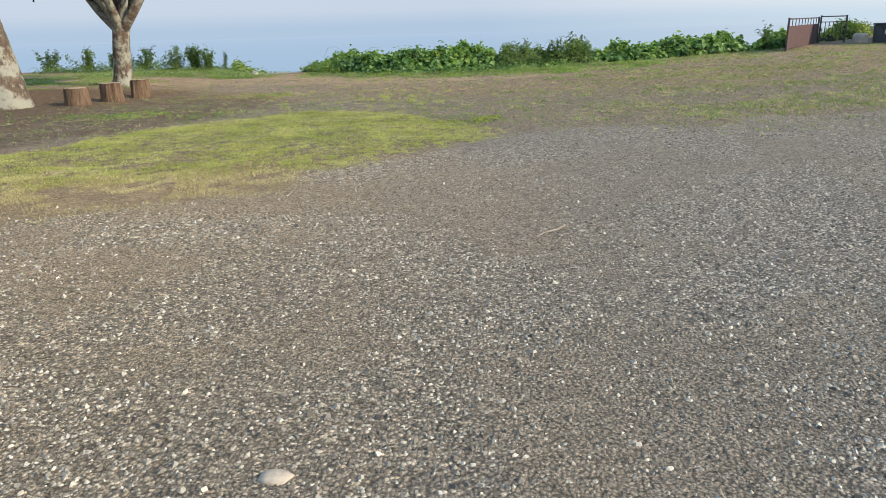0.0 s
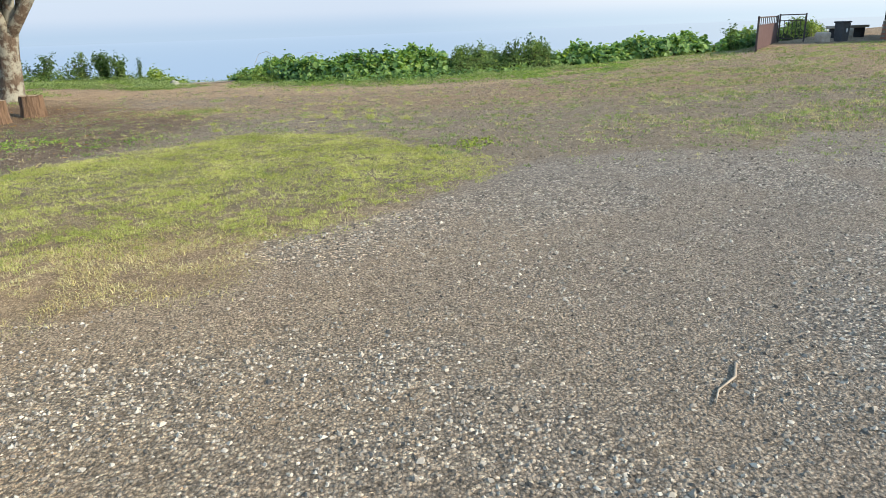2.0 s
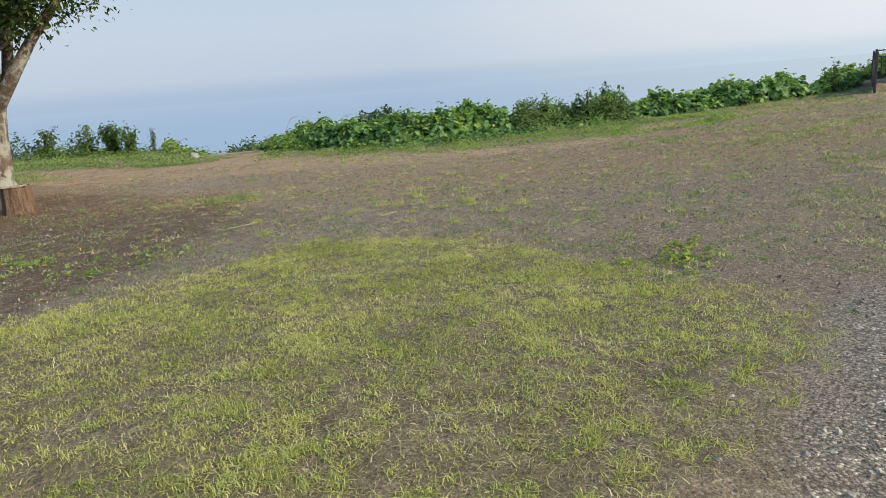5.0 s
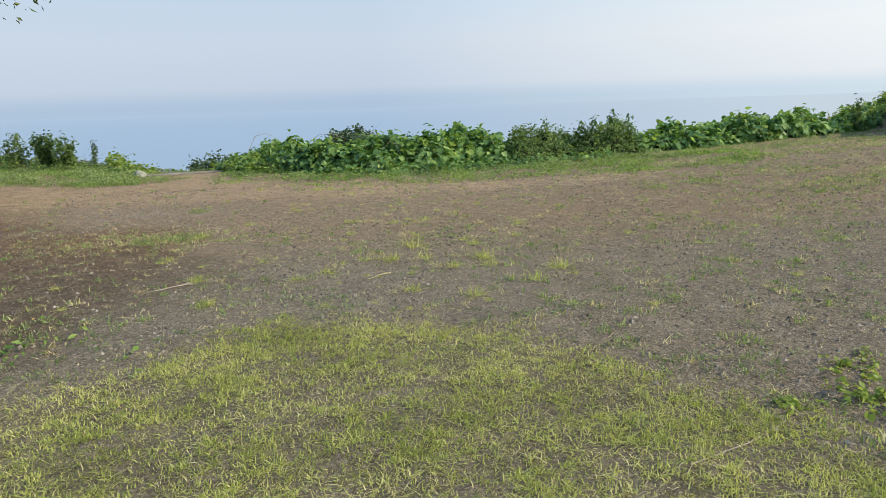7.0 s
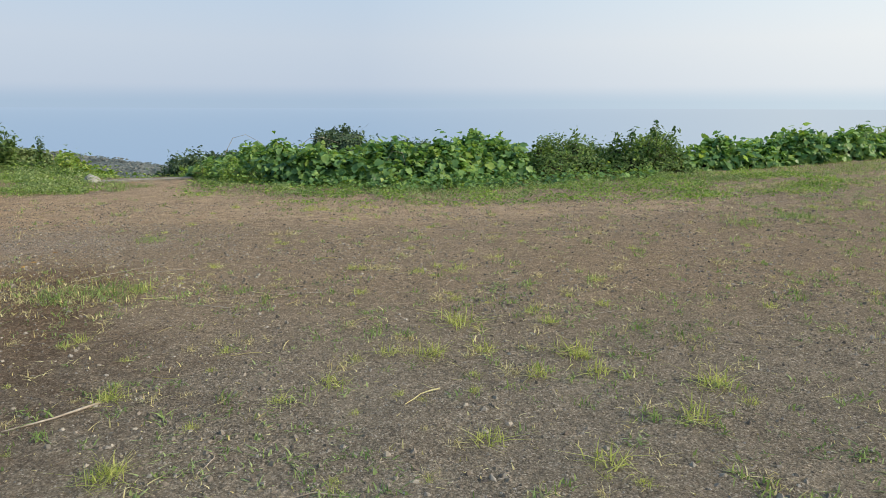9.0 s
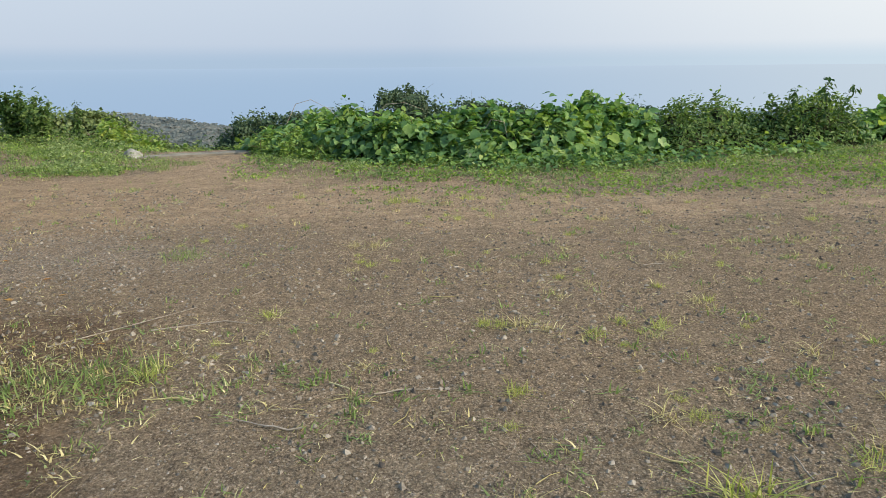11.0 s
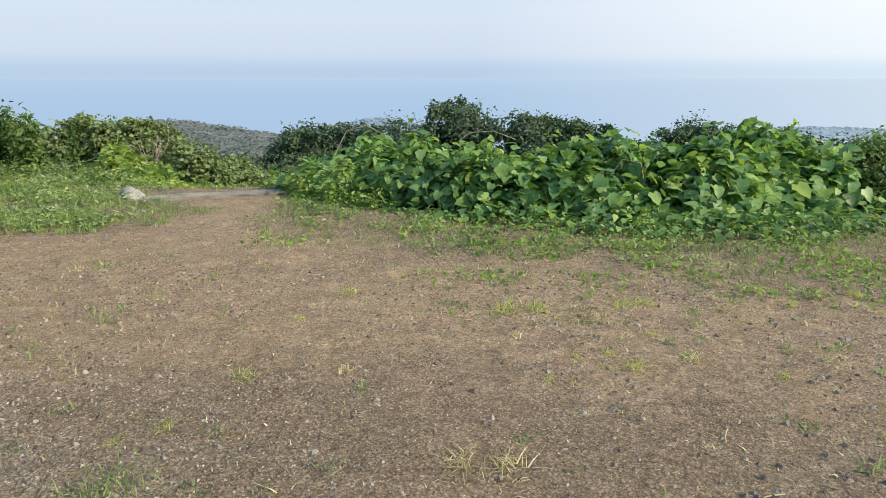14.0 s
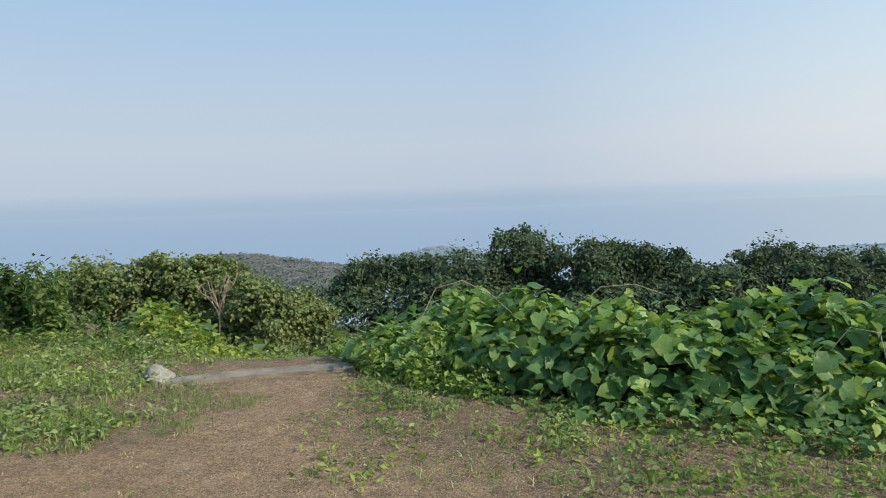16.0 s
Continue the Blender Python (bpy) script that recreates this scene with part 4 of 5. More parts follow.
for j in range(4):
    bm.faces.new((lo[j], lo[(j + 1) % 4], up[(j + 1) % 4], up[j]))
for f in ((up[0], up[1], rg[1], rg[0]), (up[1], up[2], rg[1]), (up[2], up[3], rg[0], rg[1]), (up[3], up[0], rg[0])):
    bm.faces.new(f)
child("roof", bm_mesh("roof", bm, ROOFING), hut, "grey sheet roof with deep eaves")
brick_me = bm_mesh("brick", slab((-0.105, -0.012, -0.03), (0.105, 0.012, 0.03), 0.004), BRICK)
for row in range(10):
    for i in range(10):
        child("brick", brick_me, hut, m=pose(0.14 + i * 0.222 + 0.11 * (row % 2), 0.026, 0.0 + row * 0.072))
    for i in range(8):
        child("brick", brick_me, hut, m=pose(0.026, 0.14 + i * 0.222 + 0.11 * (row % 2), 0.0 + row * 0.072, 0, 0, 90))

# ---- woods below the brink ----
# near-black colour that stands in for shade within the crowns
CROWN_SHADE = leaf_mat("crown_shade", (0.018, 0.03, 0.018), (0.03, 0.05, 0.026), (0.05, 0.07, 0.036), 0.0, 0.8, 2.0)
bm = bmesh.new()
bmesh.ops.create_icosphere(bm, subdivisions=2, radius=1)
BLOB_V, BLOB_F = [tuple(v.co) for v in bm.verts], [tuple(v.index for v in f.verts) for f in bm.faces]
bm.free()
DARK_TREES = [(-26, -4.8, 4.2), (-20.3, -4.9, 3.6), (-12, -3.7, 4.6), (-5.2, -1.2, 4.4), (2.3, -2.6, 4.0), (8.2, -3.5, 3.4), (12.6, -4.9, 3.0), (18.4, -5.7, 3.6), (25.5, -3.9, 3.8), (30.5, -5.0, 3.5), (36, -5.2, 4.0),
              (43, -5.8, 4.0), (52, -6.0, 4.4), (62, -6.5, 4.6), (-16, -6.0, 3.8), (-8.5, -5.0, 3.6), (5.2, -6.0, 3.6), (15.4, -7.5, 3.4), (22, -7.0, 3.6)]
OLIVE_TREES = [(-66, -5.2, 4.6), (-59.5, -5.3, 4.4), (-53.5, -3.5, 4.2), (-47.7, -3.2, 4.0), (-42.2, -3.0, 3.8), (-38.2, -3.3, 3.2), (-31.2, -5.4, 3.4), (-35.5, -7.0, 3.4), (-45, -7.0, 4.0), (-54, -7.2, 4.0), (-27.5, -7.5, 3.0), (-75, -6, 5)]
for rows, yy, mat, lab, sd in ((DARK_TREES, 105, FAR_DARK, "dark rounded tree in the wood below the hill", 200), (OLIVE_TREES, 85, FAR_OLIVE, "olive-green broadleaf tree on the slope below", 300)):
    for i, (x, ztop, rad) in enumerate(rows):
        rad *= 1.3 if mat is FAR_DARK else 1.15
        ztop += 0.0 if mat is FAR_DARK else 0.6
        rr = np.random.default_rng(sd + i)
        y = yy + rr.uniform(-3, 5)
        g = float(height(np.array([x]), np.array([y]))[0])
        H = ztop - g
        balls = [(0, 0, H - rad * 0.72, rad * 0.72, rad * 0.62)]
        for q in range(11):
            a = rr.uniform(0, 6.283)
            balls.append((rad * rr.uniform(0.5, 1.0) * math.cos(a), rad * 0.7 * math.sin(a), H - rad * rr.uniform(0.7, 2.7), rad * rr.uniform(0.36, 0.62), rad * rr.uniform(0.26, 0.45)))
        for q in range(5):
            balls.append((rad * rr.uniform(-0.7, 0.7), rad * rr.uniform(-0.4, 0.4), H - rad * rr.uniform(0.3, 0.8), rad * rr.uniform(0.26, 0.4), rad * rr.uniform(0.2, 0.3)))
        t = tree("tree", (x, y, g), lab, balls, H * 0.3, 0.22, 14500, 0.35, mat, sd + i, clump=0.2, sides=6, leaf="spray")
        # added lumps inside the crown, coloured dark as its inner shade
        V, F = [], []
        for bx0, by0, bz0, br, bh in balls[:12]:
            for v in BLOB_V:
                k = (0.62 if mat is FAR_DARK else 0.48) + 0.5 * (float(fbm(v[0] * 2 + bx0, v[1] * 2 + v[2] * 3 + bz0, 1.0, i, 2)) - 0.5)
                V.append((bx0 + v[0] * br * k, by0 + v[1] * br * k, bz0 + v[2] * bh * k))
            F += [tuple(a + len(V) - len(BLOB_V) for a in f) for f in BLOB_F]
        child("inner_foliage", mesh_of("inner_foliage", V, F, CROWN_SHADE), t, "dark lumps that put shade inside the crown")
        t["group"] = "trees in the wood below"


def bare_tree(place, label, tall, seed):
    """A dead tree: a leaning trunk with pale forking limbs."""
    r = np.random.default_rng(seed)
    top = thing("dead_tree", place, label, "tree")
    VV, FF = tube([[(0, 0, -0.3), (0.1, 0, tall * 0.3), (0.2, 0, tall * 0.55)]], [[0.16, 0.13, 0.1]], 7)
    child("trunk", mesh_of("trunk", VV, FF, TWIG, True), top)

    def branch(path, rad):
        VV, FF = tube([path], [rad], 5)
        child("branch", mesh_of("branch", VV, FF, TWIG, True), top)

    for i in range(9):
        a = np.array([0.2, 0, tall * r.uniform(0.4, 0.55)])
        b = np.array([r.uniform(-1.7, 2.0), r.uniform(-0.8, 0.8), tall * r.uniform(0.75, 1.0)])
        path = limb(a, b, 6, 0.2, r)
        branch(path, np.linspace(0.07, 0.02, 6))
        for q in range(3):
            branch(limb(path[2 + q], path[2 + q] + r.normal(0, 0.5, 3) + np.array([0.2, 0, 0.7]), 4, 0, r), np.linspace(0.035, 0.012, 4))
    return top


gz = float(height(np.array([-34.6]), np.array([81.0]))[0])
bare_tree((-34.6, 81.0, gz), "bare bleached dead tree among green trees", -3.5 - gz, 5)


def wood(name, label, rows, mat, seed, size, n, depth):
    """A wooded ridge: a hill under a rough coat of far treetops, one object."""
    r = np.random.default_rng(seed)
    xs, zs, y0 = np.array([p[0] for p in rows], float), np.array([p[1] for p in rows], float), rows[0][2]
    m = 90
    u = np.linspace(xs[0], xs[-1], m)
    tops = np.interp(u, xs, zs)
    V, F = [], []
    for k, t in enumerate(np.linspace(0, 1, 9)):
        zz = -47 + (tops - size * 0.5 + 47) * math.sin(t * math.pi / 2)
        V += [(a, y0 - depth * (1 - t), b) for a, b in zip(u, zz)]
        if k:
            F += [((k - 1) * m + j, (k - 1) * m + j + 1, k * m + j + 1, k * m + j) for j in range(m - 1)]
    V += [(a, y0 + depth, -47) for a in u]
    F += [(8 * m + j, 8 * m + j + 1, 9 * m + j + 1, 9 * m + j) for j in range(m - 1)]
    top = thing(name, (0, 0, 0), label, "hill", kind="stuff")
    child("slope", mesh_of("slope", V, F, mat, True), top)
    uu, t = r.uniform(xs[0], xs[-1], n), r.uniform(0, 1, n) ** 0.6
    zz = -47 + (np.interp(uu, xs, zs) - size * 0.6 + 47) * np.sin(t * np.pi / 2)
    k = 26
    base = np.repeat(np.stack([uu, y0 - depth * (1 - t), zz], -1), k, 0)
    P = base + r.normal(0, 0.36, (n * k, 3)) * size * np.array([1, 1, 0.42])
    child("treetops", leaves("treetops", P, np.tile([0, -0.4, 0.8], (n * k, 1)), r, size * 0.42, mat, "spray", 0.16), top)
    return top


# far hills take their haze from the leaf colour alone
wood("headland", "wooded headland above the sea, haze in its colour", [(-330, -40, 420), (-260, -31, 420), (-219, -28.8, 420), (-192, -24.5, 420), (-171, -25.5, 420), (-142, -29.3, 420), (-118, -33.3, 420), (-104, -41, 420), (-95, -46, 420)], HAZED_HILL, 401, 4.6, 1700, 120)
wood("far_headland", "pale wooded hill beyond the headland, haze in its colour", [(-150, -46, 520), (-132, -40, 520), (-106, -35, 520), (-77, -29.5, 520), (-56, -31.6, 520), (-24, -38, 520), (0, -46, 520)], HAZED_COAST, 402, 4.0, 420, 60)
wood("far_coast", "faint coastal hills across the water, haze in their colour", [(140, -45, 545), (178, -40.5, 545), (210, -38, 545), (250, -36.5, 545), (300, -38, 545), (360, -40, 545)], HAZED_COAST, 403, 2.5, 420, 40)

# brush on the slope between the brink and the wood
r5 = np.random.default_rng(55)
n5 = 2200
bx, by = r5.uniform(-80, 70, n5), r5.uniform(34, 100, n5)
keep5 = by > np.interp(bx, [p[0] for p in BRINK], [p[1] for p in BRINK]) + 8
bx, by = bx[keep5], by[keep5]
n5 = len(bx)
bz = height(bx, by)
ux, uy = r5.uniform(-85, 75, 2600), r5.uniform(96, 117, 2600)
bx, by, bz = np.append(bx, ux), np.append(by, uy), np.append(bz, height(ux, uy) + r5.uniform(0, 4.5, 2600))
n5 = len(bx)
P5 = np.repeat(np.stack([bx, by, bz + 0.8], -1), 12, 0) + r5.normal(0, 1, (n5 * 12, 3)) * np.array([1.1, 1.1, 0.7])
brush = thing("slope_brush", (0, 0, 0), "dark scrub covering the slope below the brink", "scrub", kind="stuff", data=leaves("slope_brush", P5, np.tile([0, -0.3, 0.9], (n5 * 12, 1)), r5, 0.6, FAR_DARK, "slim", 0.6))


# ---- grass ----
def lawn_density(x, y):
    l, g, b, s, v = zones(x, y)
    return l * step(0.38, 0.54, fbm(x, y, 8.0, 14, 3) * 0.6 + fbm(x, y, 1.2, 15) * 0.4 + 0.17 * step(8, 11.0, y))


def clumped(x, y, r, lo, hi, wide):
    """Several blades about each place."""
    k = r.integers(lo, hi, len(x))
    x, y = np.repeat(x, k), np.repeat(y, k)
    return x + r.normal(0, wide, len(x)), y + r.normal(0, wide, len(x))


def stuff(name, label, category, me):
    return tagged(new(name, me), label, category, kind="stuff")


x, y, r = sow(190000, -7.6, 0.8, 5.4, 14.1, lawn_density, 61)
stuff("lawn_grass", "short worn yellow-green grass in a patch", "grass", blades("lawn_grass", x, y, r, 0.021, 0.0058, 2.0, GRASS))
x, y, r = sow(46000, -7.6, 0.8, 5.4, 14.1, lambda a, b: lawn_density(a, b) * (0.35 + 0.65 * step(0.45, 0.6, fbm(a, b, 2.6, 16, 3))), 60)
xg, yg = clumped(x, y, r, 6, 16, 0.02)
stuff("lawn_tussocks", "small springy tussocks of yellow-green grass", "grass", blades("lawn_tussocks", xg, yg, r, 0.036, 0.0056, 1.9, GRASS))


def dry_density(x, y):
    l, g, b, s, v = zones(x, y)
    d = 0.35 * l + 0.5 * step(-0.3, 0.6, poly_dist(x, y, STRAW_AREA)) * step(0.42, 0.6, fbm(x, y, 2.2, 18))
    heap = np.exp(-((x + 5.4) ** 2 / 0.9 + (y - 16.7) ** 2 / 0.35))
    return np.clip(d + 0.8 * heap + 0.05 * v, 0, 1)


x, y, r = sow(240000, -7.6, 2.0, 4.4, 18.5, dry_density, 62)
stuff("dry_grass", "bleached dry grass lying on gravel and earth", "dry grass", blades("dry_grass", x, y, r, 0.036, 0.0052, 2.4, STRAW))


def verge_density(x, y):
    l, g, b, s, v = zones(x, y)
    left = 0.8 * step(-9.5, -11.5, x) * step(15, 18, y) * step(0.4, 0.6, fbm(x, y, 0.7, 20))
    d = np.maximum(v, left) * step(0.51 + 0.03 * step(2, 5, x), 0.64, fbm(x, y, 1.7, 19) * 0.6 + fbm(x, y, 7, 23, 2) * 0.4 + 0.13 * step(22, 24, y))
    return d * (y < 27.5)


x, y, r = sow(105000, -7.4, -1.5, 4.4, 7.6, lambda a, b: step(-0.5, 0.6, poly_dist(a, b, STRAW_AREA)) * step(0.38, 0.58, fbm(a, b, 3.5, 18)), 67)
stuff("straw_patch", "flattened yellow straw at the lawn's edge", "dry grass", blades("straw_patch", x, y, r, 0.034, 0.0056, 2.2, STRAW))
x, y, r = sow(56000, -14, -6.6, 22.6, 27.0, lambda a, b: zones(a, b)[4] * step(0.45, 0.62, fbm(a, b, 2.4, 29)), 68)
stuff("tall_grass", "long green grass beside the path's end", "grass", blades("tall_grass", x, y, r, 0.085, 0.0085, 1.6, LUSH_BRIGHT))
x, y, r = sow(30000, -14, -6.6, 22.6, 26.6, lambda a, b: zones(a, b)[4] * step(0.46, 0.6, fbm(a, b, 1.9, 30)), 69)
P = np.stack([x, y, ground_z(x, y) + r.uniform(0.01, 0.1, len(x))], -1)
stuff("path_weeds", "pale leafy weeds among grass beside the path", "weeds", leaves("path_weeds", P, np.tile([0.1, -0.25, 0.9], (len(x), 1)), r, 0.05, WEED, "slim", 0.6))
x, y, r = sow(60000, -20, -9.4, 18.5, 26.5, lambda a, b: step(0.36, 0.55, fbm(a, b, 1.1, 32)) * step(-9.4, -10.4, a + (fbm(a, b, 1.3, 31) - 0.5) * 1.5), 70)
stuff("brink_lawn", "bright green short grass behind trees", "grass", blades("brink_lawn", x, y, r, 0.06, 0.012, 1.4, LUSH_BRIGHT))
x, y, r = sow(170000, -16, 12, 15, 27.5, verge_density, 63)
stuff("verge_grass", "lush green grass along the brink", "grass", blades("verge_grass", x, y, r, 0.055, 0.008, 1.6, LUSH_BRIGHT))


def weeds_density(x, y):
    """Low weeds that creep over the verge."""
    l, g, b, s, v = zones(x, y)
    bed = np.exp(-((x + 6.3) ** 2 / 2.6 + (y - 12.7 + 0.1 * (x + 6)) ** 2 / 0.22)) * step(0.4, 0.6, fbm(x, y, 3.3, 28))
    return np.clip(bed + v * step(0.40 - 0.1 * step(-7, -9, x), 0.62, fbm(x, y, 1.4, 27)) * (y < 26.5), 0, 1)


x, y, r = sow(170000, -14, 6, 12, 26.5, weeds_density, 64)
P = np.stack([x, y, ground_z(x, y) + r.uniform(0.005, 0.06, len(x))], -1)
stuff("creeping_weeds", "small-leaved creeping weeds in front of vines", "weeds", leaves("creeping_weeds", P, np.tile([0, -0.2, 0.9], (len(x), 1)), r, 0.05, VINE_PALE, "slim", 0.6))


def skirt_density(x, y):
    """Weeds and grass that run out from under the vines."""
    front = np.interp(x, [-6.0, -5.0, -3.8, -2.5, -1.0, 0.5, 2.0, 4.5, 8.0, 10.5], [25.2, 24.5, 23.9, 23.5, 23.3, 23.6, 24.1, 24.2, 24.5, 25.0])
    d = front - y + (fbm(x, y, 1.6, 92, 3) - 0.5) * 2.2
    return step(1.7, 0.1, d) * step(0.42, 0.66, fbm(x, y, 3.4, 93, 3)) * (y < front + 0.5)


x, y, r = sow(44000, -6.2, 4.6, 21.3, 25.2, skirt_density, 96)
P = np.stack([x, y, ground_z(x, y) + r.uniform(0.01, 0.09, len(x))], -1)
stuff("skirt_weeds", "soft green weeds running out from vines", "weeds", leaves("skirt_weeds", P, np.tile([0.1, -0.25, 0.9], (len(x), 1)), r, 0.042, WEED, "slim", 0.6))
x, y, r = sow(36000, -6.2, 10.5, 21.0, 25.4, skirt_density, 97)
stuff("skirt_grass", "fresh green grass at the foot of vines", "grass", blades("skirt_grass", x, y, r, 0.07, 0.008, 1.5, LUSH_BRIGHT))


def sparse_density(x, y):
    """Thin grass in clumps over the bare field, thicker towards the far side."""
    l, g, b, s, v = zones(x, y)
    far = step(1.5, 4.5, x) * step(9.5, 12, y)
    spots = step(0.54, 0.68, fbm(x, y, 4.2, 33, 3)) * (0.5 + 0.5 * step(0.45, 0.6, fbm(x, y, 0.5, 34)))
    band = np.exp(-((x + 4.9) ** 2 / 1.2 + (y - 16.5) ** 2 / 0.25)) + np.exp(-((x + 5.2) ** 2 / 1.6 + (y - 13.3) ** 2 / 0.16)) * step(0.4, 0.6, fbm(x, y, 3, 36))
    streak = far * step(0.45, 0.62, fbm(x * 0.45, y, 1.2, 35)) * 0.9
    return np.clip((spots * 0.6 + streak) * (1 - 0.85 * g * (1 - far)) * (1 - l) * (1 - 0.6 * b) + band * 0.7, 0, 1) * (y < 24 + 0.25 * np.maximum(x - 8, 0))


x, y, r = sow(42000, -9, 16, 9, 26, lambda a, b: np.clip(sparse_density(a, b) * 1.2 + 0.02, 0, 1) * (1 - 0.6 * step(16.0, 17.5, b) * step(3.5, 1.5, a)), 65)
cut = r.random(len(x)) < 0.5
xg, yg = clumped(x[cut], y[cut], r, 5, 16, 0.03)
stuff("sparse_grass", "thin scattered green grass on bare earth", "grass", blades("sparse_grass", xg, yg, r, 0.055, 0.0095, 1.6, LUSH_BRIGHT))
xg, yg = clumped(x[~cut], y[~cut], r, 4, 12, 0.03)
stuff("sparse_dry_grass", "thin scattered yellowed grass on bare earth", "dry grass", blades("sparse_dry_grass", xg, yg, r, 0.05, 0.008, 2.2, STRAW))
x, y, r = sow(24000, -9, 10, 10, 23, lambda a, b: 0.75 * (1 - zones(a, b)[0]) + 0 * a, 66)
stuff("litter", "bits of dry straw and leaf on bare earth", "litter", blades("litter", x, y, r, 0.024, 0.009, 2.4, STRAW))

x, y, r = sow(9000, -8, 12, 9.5, 22.5, lambda a, b: (1 - zones(a, b)[0]) * (1 - 0.8 * zones(a, b)[1] * step(4, 2, a)) * (0.2 + 0.8 * step(0.44, 0.62, fbm(a, b, 1.7, 38, 3))) * (1 - 0.85 * step(15.5, 17.5, b) * step(3.5, 1.5, a)), 98)
xg, yg = clumped(x, y, r, 6, 15, 0.032)
stuff("flat_weeds", "flat grey-green weed rosettes on bare earth", "weeds", blades("flat_weeds", xg, yg, r, 0.034, 0.01, 2.2, WEED))

# ---- loose stones ----
x, y, r = sow(150000, -6, 7.5, 0.6, 11.5, lambda a, b: (zones(a, b)[1] * (1 - zones(a, b)[0])) * (0.25 + 0.75 * step(0.42, 0.6, fbm(a, b, 1.1, 41))) * np.clip(1.3 - b / 8, 0.12, 1), 71)
xb, yb, rb = sow(26000, -6, 7.5, 0.6, 11.5, lambda a, b: (zones(a, b)[1] * (1 - zones(a, b)[0])) * (0.15 + 0.85 * step(0.45, 0.62, fbm(a, b, 0.9, 43))) * (0.12 + 0.88 * step(9.3, 6.8, b - 0.5 * a)), 73)
stuff("coarse_gravel", "larger tan and grey loose stones", "gravel", stones("coarse_gravel", xb, yb, rb, 0.0118, PEBBLE))
stuff("gravel", "loose grey angular gravel", "gravel", stones("gravel", x, y, r, 0.0088, PEBBLE))
xb, yb, rb = sow(14000, -8, -3.6, 16.8, 20.6, lambda a, b: step(-0.5, 0.6, poly_dist(a, b, GRIT) + (fbm(a, b, 1.5, 45) - 0.5) * 1.6), 74)
stuff("loose_gravel", "patch of loose grey gravel on earth", "gravel", stones("loose_gravel", xb, yb, rb, 0.0058, CHIPPING))
x, y, r = sow(60000, -8, 5, 11, 22, lambda a, b: 0.25 + 0.75 * zones(a, b)[1], 72)
stuff("grit", "small grey stones pressed into earth", "gravel", stones("grit", x, y, r, 0.006, CHIPPING))

CLOD = stone_mat("earth_clod", (0.10, 0.08, 0.064), (0.185, 0.152, 0.118), (0.30, 0.26, 0.21))
x, y, r = sow(30000, -8, 9, 9.5, 22, lambda a, b: (0.25 + 0.75 * step(0.42, 0.6, fbm(a, b, 1.3, 47))) * (1 - zones(a, b)[0]), 75)
stuff("earth_clods", "small brown crumbs of earth and stone", "earth clods", stones("earth_clods", x, y, r, 0.0125, CLOD))


# ---- tufts, weeds and sticks that stand out ----
def tuft_mesh(name, n, h, mat, seed, spread=0.05):
    r = np.random.default_rng(seed)
    x, y = r.normal(0, spread, n), r.normal(0, spread, n)
    return blades(name, x, y, r, h, 0.007, 1.7, mat, z=np.zeros(n))


TUFTS = [tuft_mesh("grass_tuft", 80, 0.13, GRASS, 1, 0.06), tuft_mesh("grass_tuft", 55, 0.11, GRASS, 2, 0.05), tuft_mesh("grass_tuft", 40, 0.10, STRAW, 3, 0.05), tuft_mesh("grass_tuft", 150, 0.11, LUSH_BRIGHT, 4, 0.12)]
TUFT_LABEL = ["green grass tuft on bare earth", "yellow-green grass tuft on bare earth", "small bleached grass tuft on bare earth", "wide green grass tuft"]
rt = np.random.default_rng(444)
MORE = []
while len(MORE) < 225:
    x, y = rt.uniform(-5.5, 5.5), rt.uniform(12.8, 21.5)
    if zones(np.array([x]), np.array([y]))[0][0] < 0.3 and fbm(x, y, 0.45, 77) + 0.12 * (x > -1) + 0.08 * (y < 16) > rt.uniform(0.45, 0.75):
        MORE.append((x, y, int(rt.choice([1, 1, 2, 2, 0])), float(rt.uniform(0.25, 0.6))))
TUFTS_LAWN = [(-4.8, 16.5, 3, 1.3), (-5.1, 16.4, 3, 1.1), (-4.5, 16.6, 0, 1.0), (-1.9, 15.45, 0, 1.3), (-3.95, 14.35, 0, 0.8), (-4.5, 15.35, 1, 0.8), (-1.2, 14.45, 1, 1.1), (-3.7, 13.5, 0, 0.9), (-2.0, 13.7, 1, 1.0), (-0.9, 13.8, 1, 1.2), (-1.5, 13.4, 1, 1.1), (-0.6, 14.2, 0, 1.1)]
TUFTS_FIELD = [(-2.78, 14.44, 1, 1.3), (-2.73, 14.7, 2, 1.2), (-2.65, 14.83, 1, 0.8), (-2.43, 14.9, 1, 1.1), (-2.17, 14.85, 0, 1.3), (-2.3, 14.9, 2, 1.0), (-2.36, 15.14, 2, 0.9), (-1.81, 14.9, 1, 1.3), (-1.26, 14.78, 0, 1.5), (-2.0, 16.05, 2, 1.3),
               (-1.85, 16.08, 1, 0.9), (-1.32, 15.69, 1, 1.1), (-1.25, 15.4, 0, 0.9), (-1.56, 14.48, 1, 1.2), (-1.7, 14.52, 2, 1.1), (-2.69, 15.5, 2, 0.9), (-1.5, 14.9, 2, 1.0), (-0.9, 16.2, 2, 1.1), (-1.0, 16.7, 2, 1.2), (-0.7, 15.8, 1, 1.0), (-0.5, 16.5, 0, 0.9)]
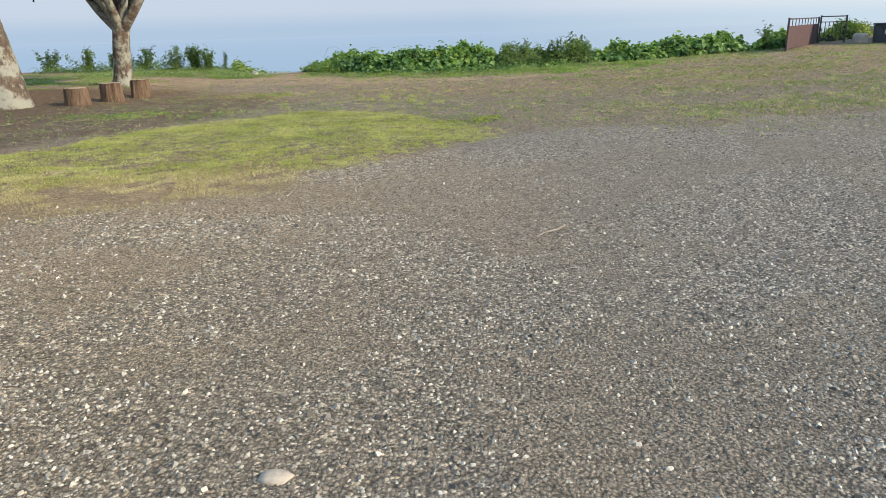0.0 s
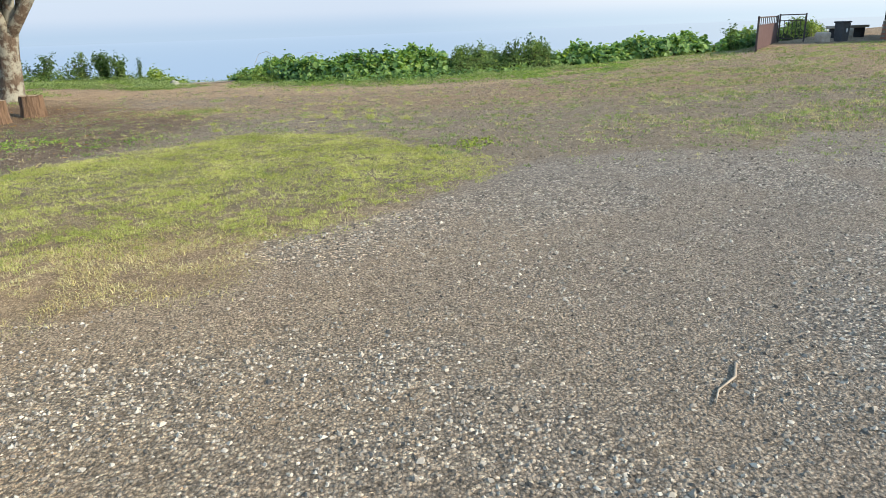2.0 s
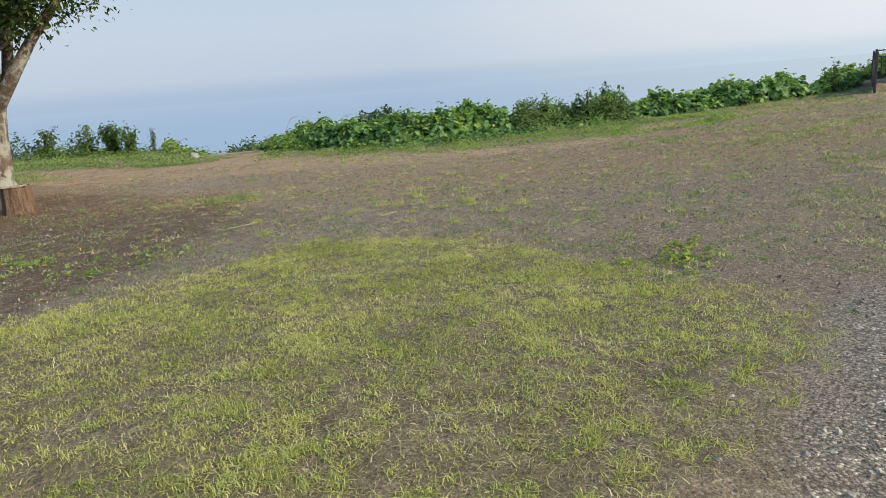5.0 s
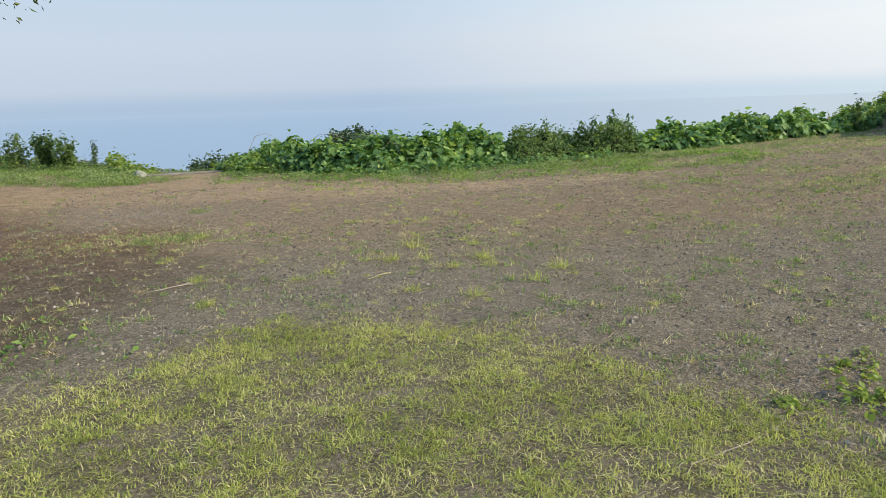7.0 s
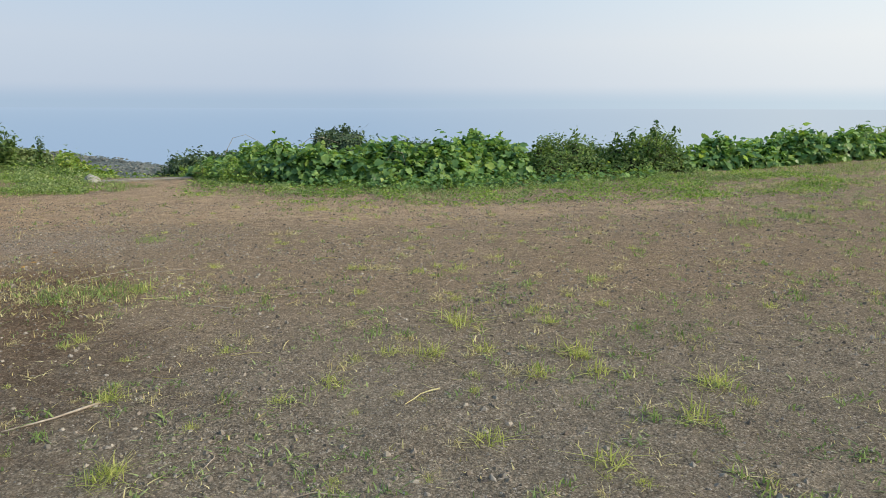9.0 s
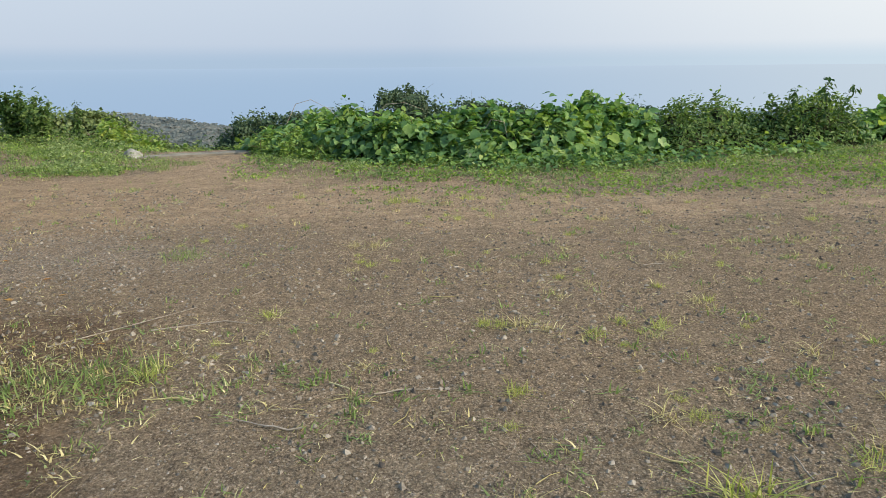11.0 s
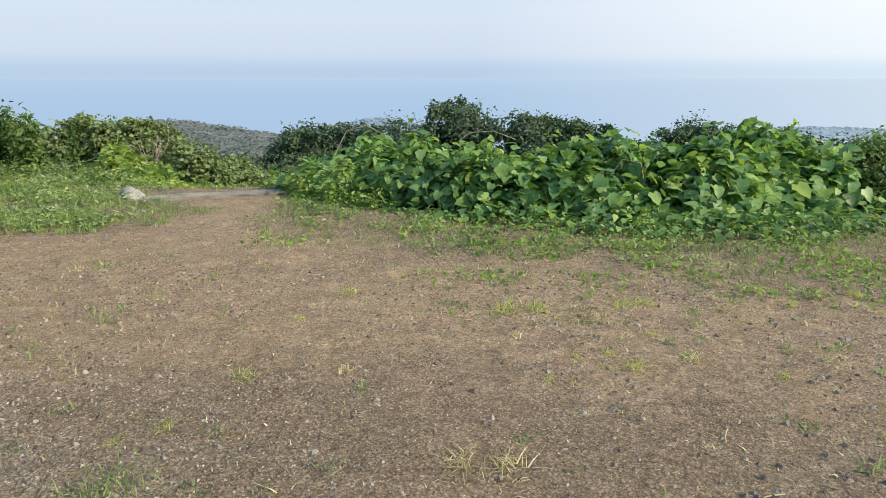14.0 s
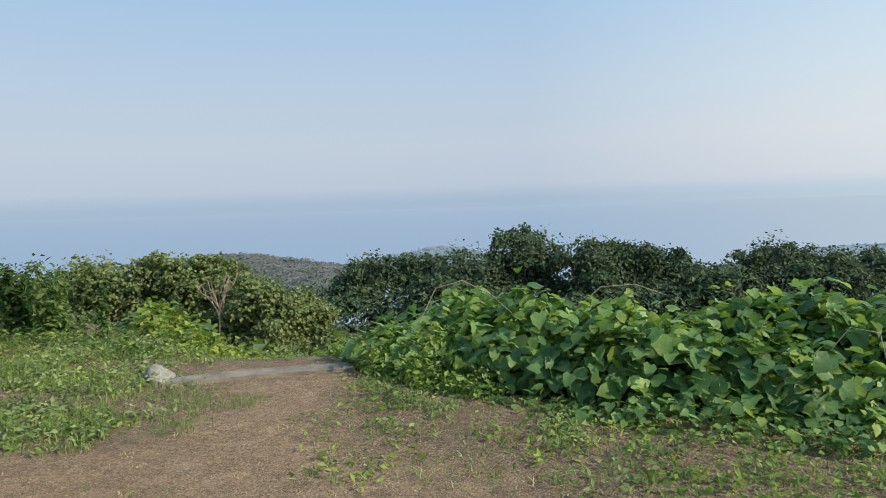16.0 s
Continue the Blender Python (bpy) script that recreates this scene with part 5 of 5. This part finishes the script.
TUFTS_BARE = [(-2.5, 17.2, 2, 1.3), (-2.35, 17.1, 2, 1.1), (-1.88, 17.23, 1, 0.9), (-2.08, 17.05, 1, 1.0), (-1.67, 17.15, 1, 1.2), (-1.75, 17.0, 2, 0.9), (-1.3, 17.55, 2, 1.2), (-1.9, 17.97, 2, 0.9), (-2.2, 17.8, 2, 0.9), (0.6, 15.6, 1, 1.0), (0.9, 17.0, 2, 1.2), (-0.2, 16.9, 2, 1.0)]
TUFTS_BRINK = [(2.3, 19.0, 3, 1.3), (3.2, 19.2, 3, 1.4), (-5.06, 18.85, 3, 0.9), (-3.5, 19.1, 2, 1.0), (-3.68, 19.1, 2, 0.9), (-4.05, 17.45, 0, 0.6), (-3.42, 21.0, 1, 1.2), (-3.2, 21.02, 1, 1.1), (-4.53, 21.3, 1, 0.9), (-4.85, 19.9, 1, 0.7), (-2.6, 21.13, 1, 1.0), (-7.2, 24.15, 3, 1.3),
               (-6.75, 24.25, 3, 1.1), (-7.0, 23.6, 3, 1.0), (-7.9, 23.5, 3, 1.2), (-1.9, 18.9, 2, 0.8), (-1.1, 18.6, 2, 1.0), (0.3, 18.8, 2, 1.0), (-2.4, 20.2, 2, 0.8), (-1.3, 20.0, 2, 0.9)]
TUFT_AT = TUFTS_LAWN + [(x, y, k, s * 0.75) for x, y, k, s in TUFTS_FIELD + TUFTS_BARE] + TUFTS_BRINK
for i, (x, y, k, s) in enumerate(TUFT_AT + MORE):
    ob = thing("grass_tuft", at_ground(x, y), TUFT_LABEL[k], "grass tuft", "tufts on the bare field", rz=i * 77 % 360, data=TUFTS[k])
    ob.scale = (s * 0.85, s * 0.85, s * 0.75)

plant("creeping_weed", at_ground(0.3, 11.1), "creeping broad-leaved weed on grey dirt", "weed", 0.07, 20, 18, 0.028, VINE_YELLOW, 81, 3.6, "", "broad")
plant("creeping_weed", at_ground(0.42, 11.5), "creeping broad-leaved weed on grey dirt", "weed", 0.05, 10, 16, 0.027, VINE_YELLOW, 82, 3.6, "", "broad")
plant("creeping_weed", at_ground(-0.15, 11.1), "creeping broad-leaved weed on grey dirt", "weed", 0.05, 8, 16, 0.027, VINE_YELLOW, 83, 3.4, "", "broad")

for i, (pts, rad) in enumerate([([(0.93, 4.76), (0.86, 4.62), (0.74, 4.52), (0.68, 4.41)], 0.008), ([(-4.0, 14.3), (-4.15, 14.1), (-4.35, 14.0)], 0.008),
                                ([(-0.95, 10.6), (-0.6, 10.75), (-0.3, 10.95)], 0.004), ([(-4.7, 17.2), (-4.3, 17.35), (-4.1, 17.3)], 0.005), ([(-5.2, 17.0), (-4.8, 17.3), (-4.55, 17.6)], 0.004), ([(-3.1, 13.2), (-2.8, 13.3), (-2.5, 13.2)], 0.004)]):
    path = [(a, b, float(ground_z(np.array([a]), np.array([b]))[0]) + rad * 0.9 + 0.006 * (j % 2)) for j, (a, b) in enumerate(pts)]
    VV, FF = tube([path], [np.linspace(rad, rad * 0.45, len(path))], 6)
    thing("twig", (0, 0, 0), "thin dry fallen twig on the ground", "twig", "fallen twigs", data=mesh_of("twig", VV, FF, TWIG, True))
# pale dry stalks lying about the bare field
STALKS = []
for i in range(4):
    rs = np.random.default_rng(600 + i)
    bend = rs.uniform(-0.5, 0.5)
    path = [(0.05 * j, bend * (0.05 * j) ** 2 * 6 + rs.normal(0, 0.004), 0.007 + rs.uniform(0, 0.008)) for j in range(4 + i % 3)]
    VV, FF = tube([path], [np.linspace(0.0038, 0.002, len(path))], 5)
    STALKS.append(mesh_of("dry_stalk", VV, FF, STRAW if i % 2 else TWIG, True))
for i in range(60):
    x, y = rt.uniform(-4.2, 1.0), rt.uniform(13.6, 19.5)
    ob = thing("dry_stalk", at_ground(x, y), "pale dry grass stalk lying on bare earth", "dry stalk", "dry stalks on the field", rz=i * 137 % 360, data=STALKS[i % 4])
    ob.scale = (rt.uniform(0.6, 1.3),) * 3
for x, y, s in ((-0.48, 1.56, 0.065), (-0.36, 1.72, 0.018)):
    bm = bmesh.new()
    bmesh.ops.create_icosphere(bm, subdivisions=2, radius=1)
    for v in bm.verts:
        v.co = Vector((v.co.x * s, v.co.y * s * 0.7, v.co.z * s * 0.35)) * (1 + 0.25 * noise.noise(v.co * 2 + Vector((x, y, 0))))
    thing("stone", at_ground(x, y), "pale flat stone lying in gravel", "stone", data=bm_mesh("stone", bm, SEAT_STONE, True))

# fallen leaves under the trees, and bleached runners over the vines
FALLEN = leaf_mat("fallen_leaf", (0.16, 0.075, 0.03), (0.32, 0.16, 0.05), (0.46, 0.30, 0.10), 0.1, 0.8)
x, y, r = sow(900, -12, -4.5, 11, 19, lambda a, b: np.clip(1.1 - np.hypot(a + 9.5, b - 15.5) / 5.5, 0.05, 1), 95)
P = np.stack([x, y, ground_z(x, y) + 0.008], -1)
stuff("fallen_leaves", "scattered orange-brown fallen leaves under trees", "fallen leaves", leaves("fallen_leaves", P, np.tile([0, 0, 1.0], (len(x), 1)), r, 0.06, FALLEN, "slim", 0.15))
for pts in ([(-5.35, 24.9, 0.55), (-5.2, 25.0, 0.86), (-4.95, 25.0, 0.93), (-4.7, 25.0, 0.8), (-4.5, 25.1, 0.6)], [(-4.0, 25.0, 0.6), (-3.7, 25.1, 0.84), (-3.4, 25.1, 0.86), (-3.1, 25.2, 0.74)], [(-2.2, 24.1, 0.4), (-2.05, 24.0, 0.66), (-1.85, 24.0, 0.62), (-1.8, 24.0, 0.4)]):
    VV, FF = tube([pts], [np.linspace(0.006, 0.003, len(pts))], 5)
    thing("dead_runner", (0, 0, 0), "bleached dead vine runner arching over leaves", "vine stem", "dead vine runners", data=mesh_of("dead_runner", VV, FF, TWIG, True))
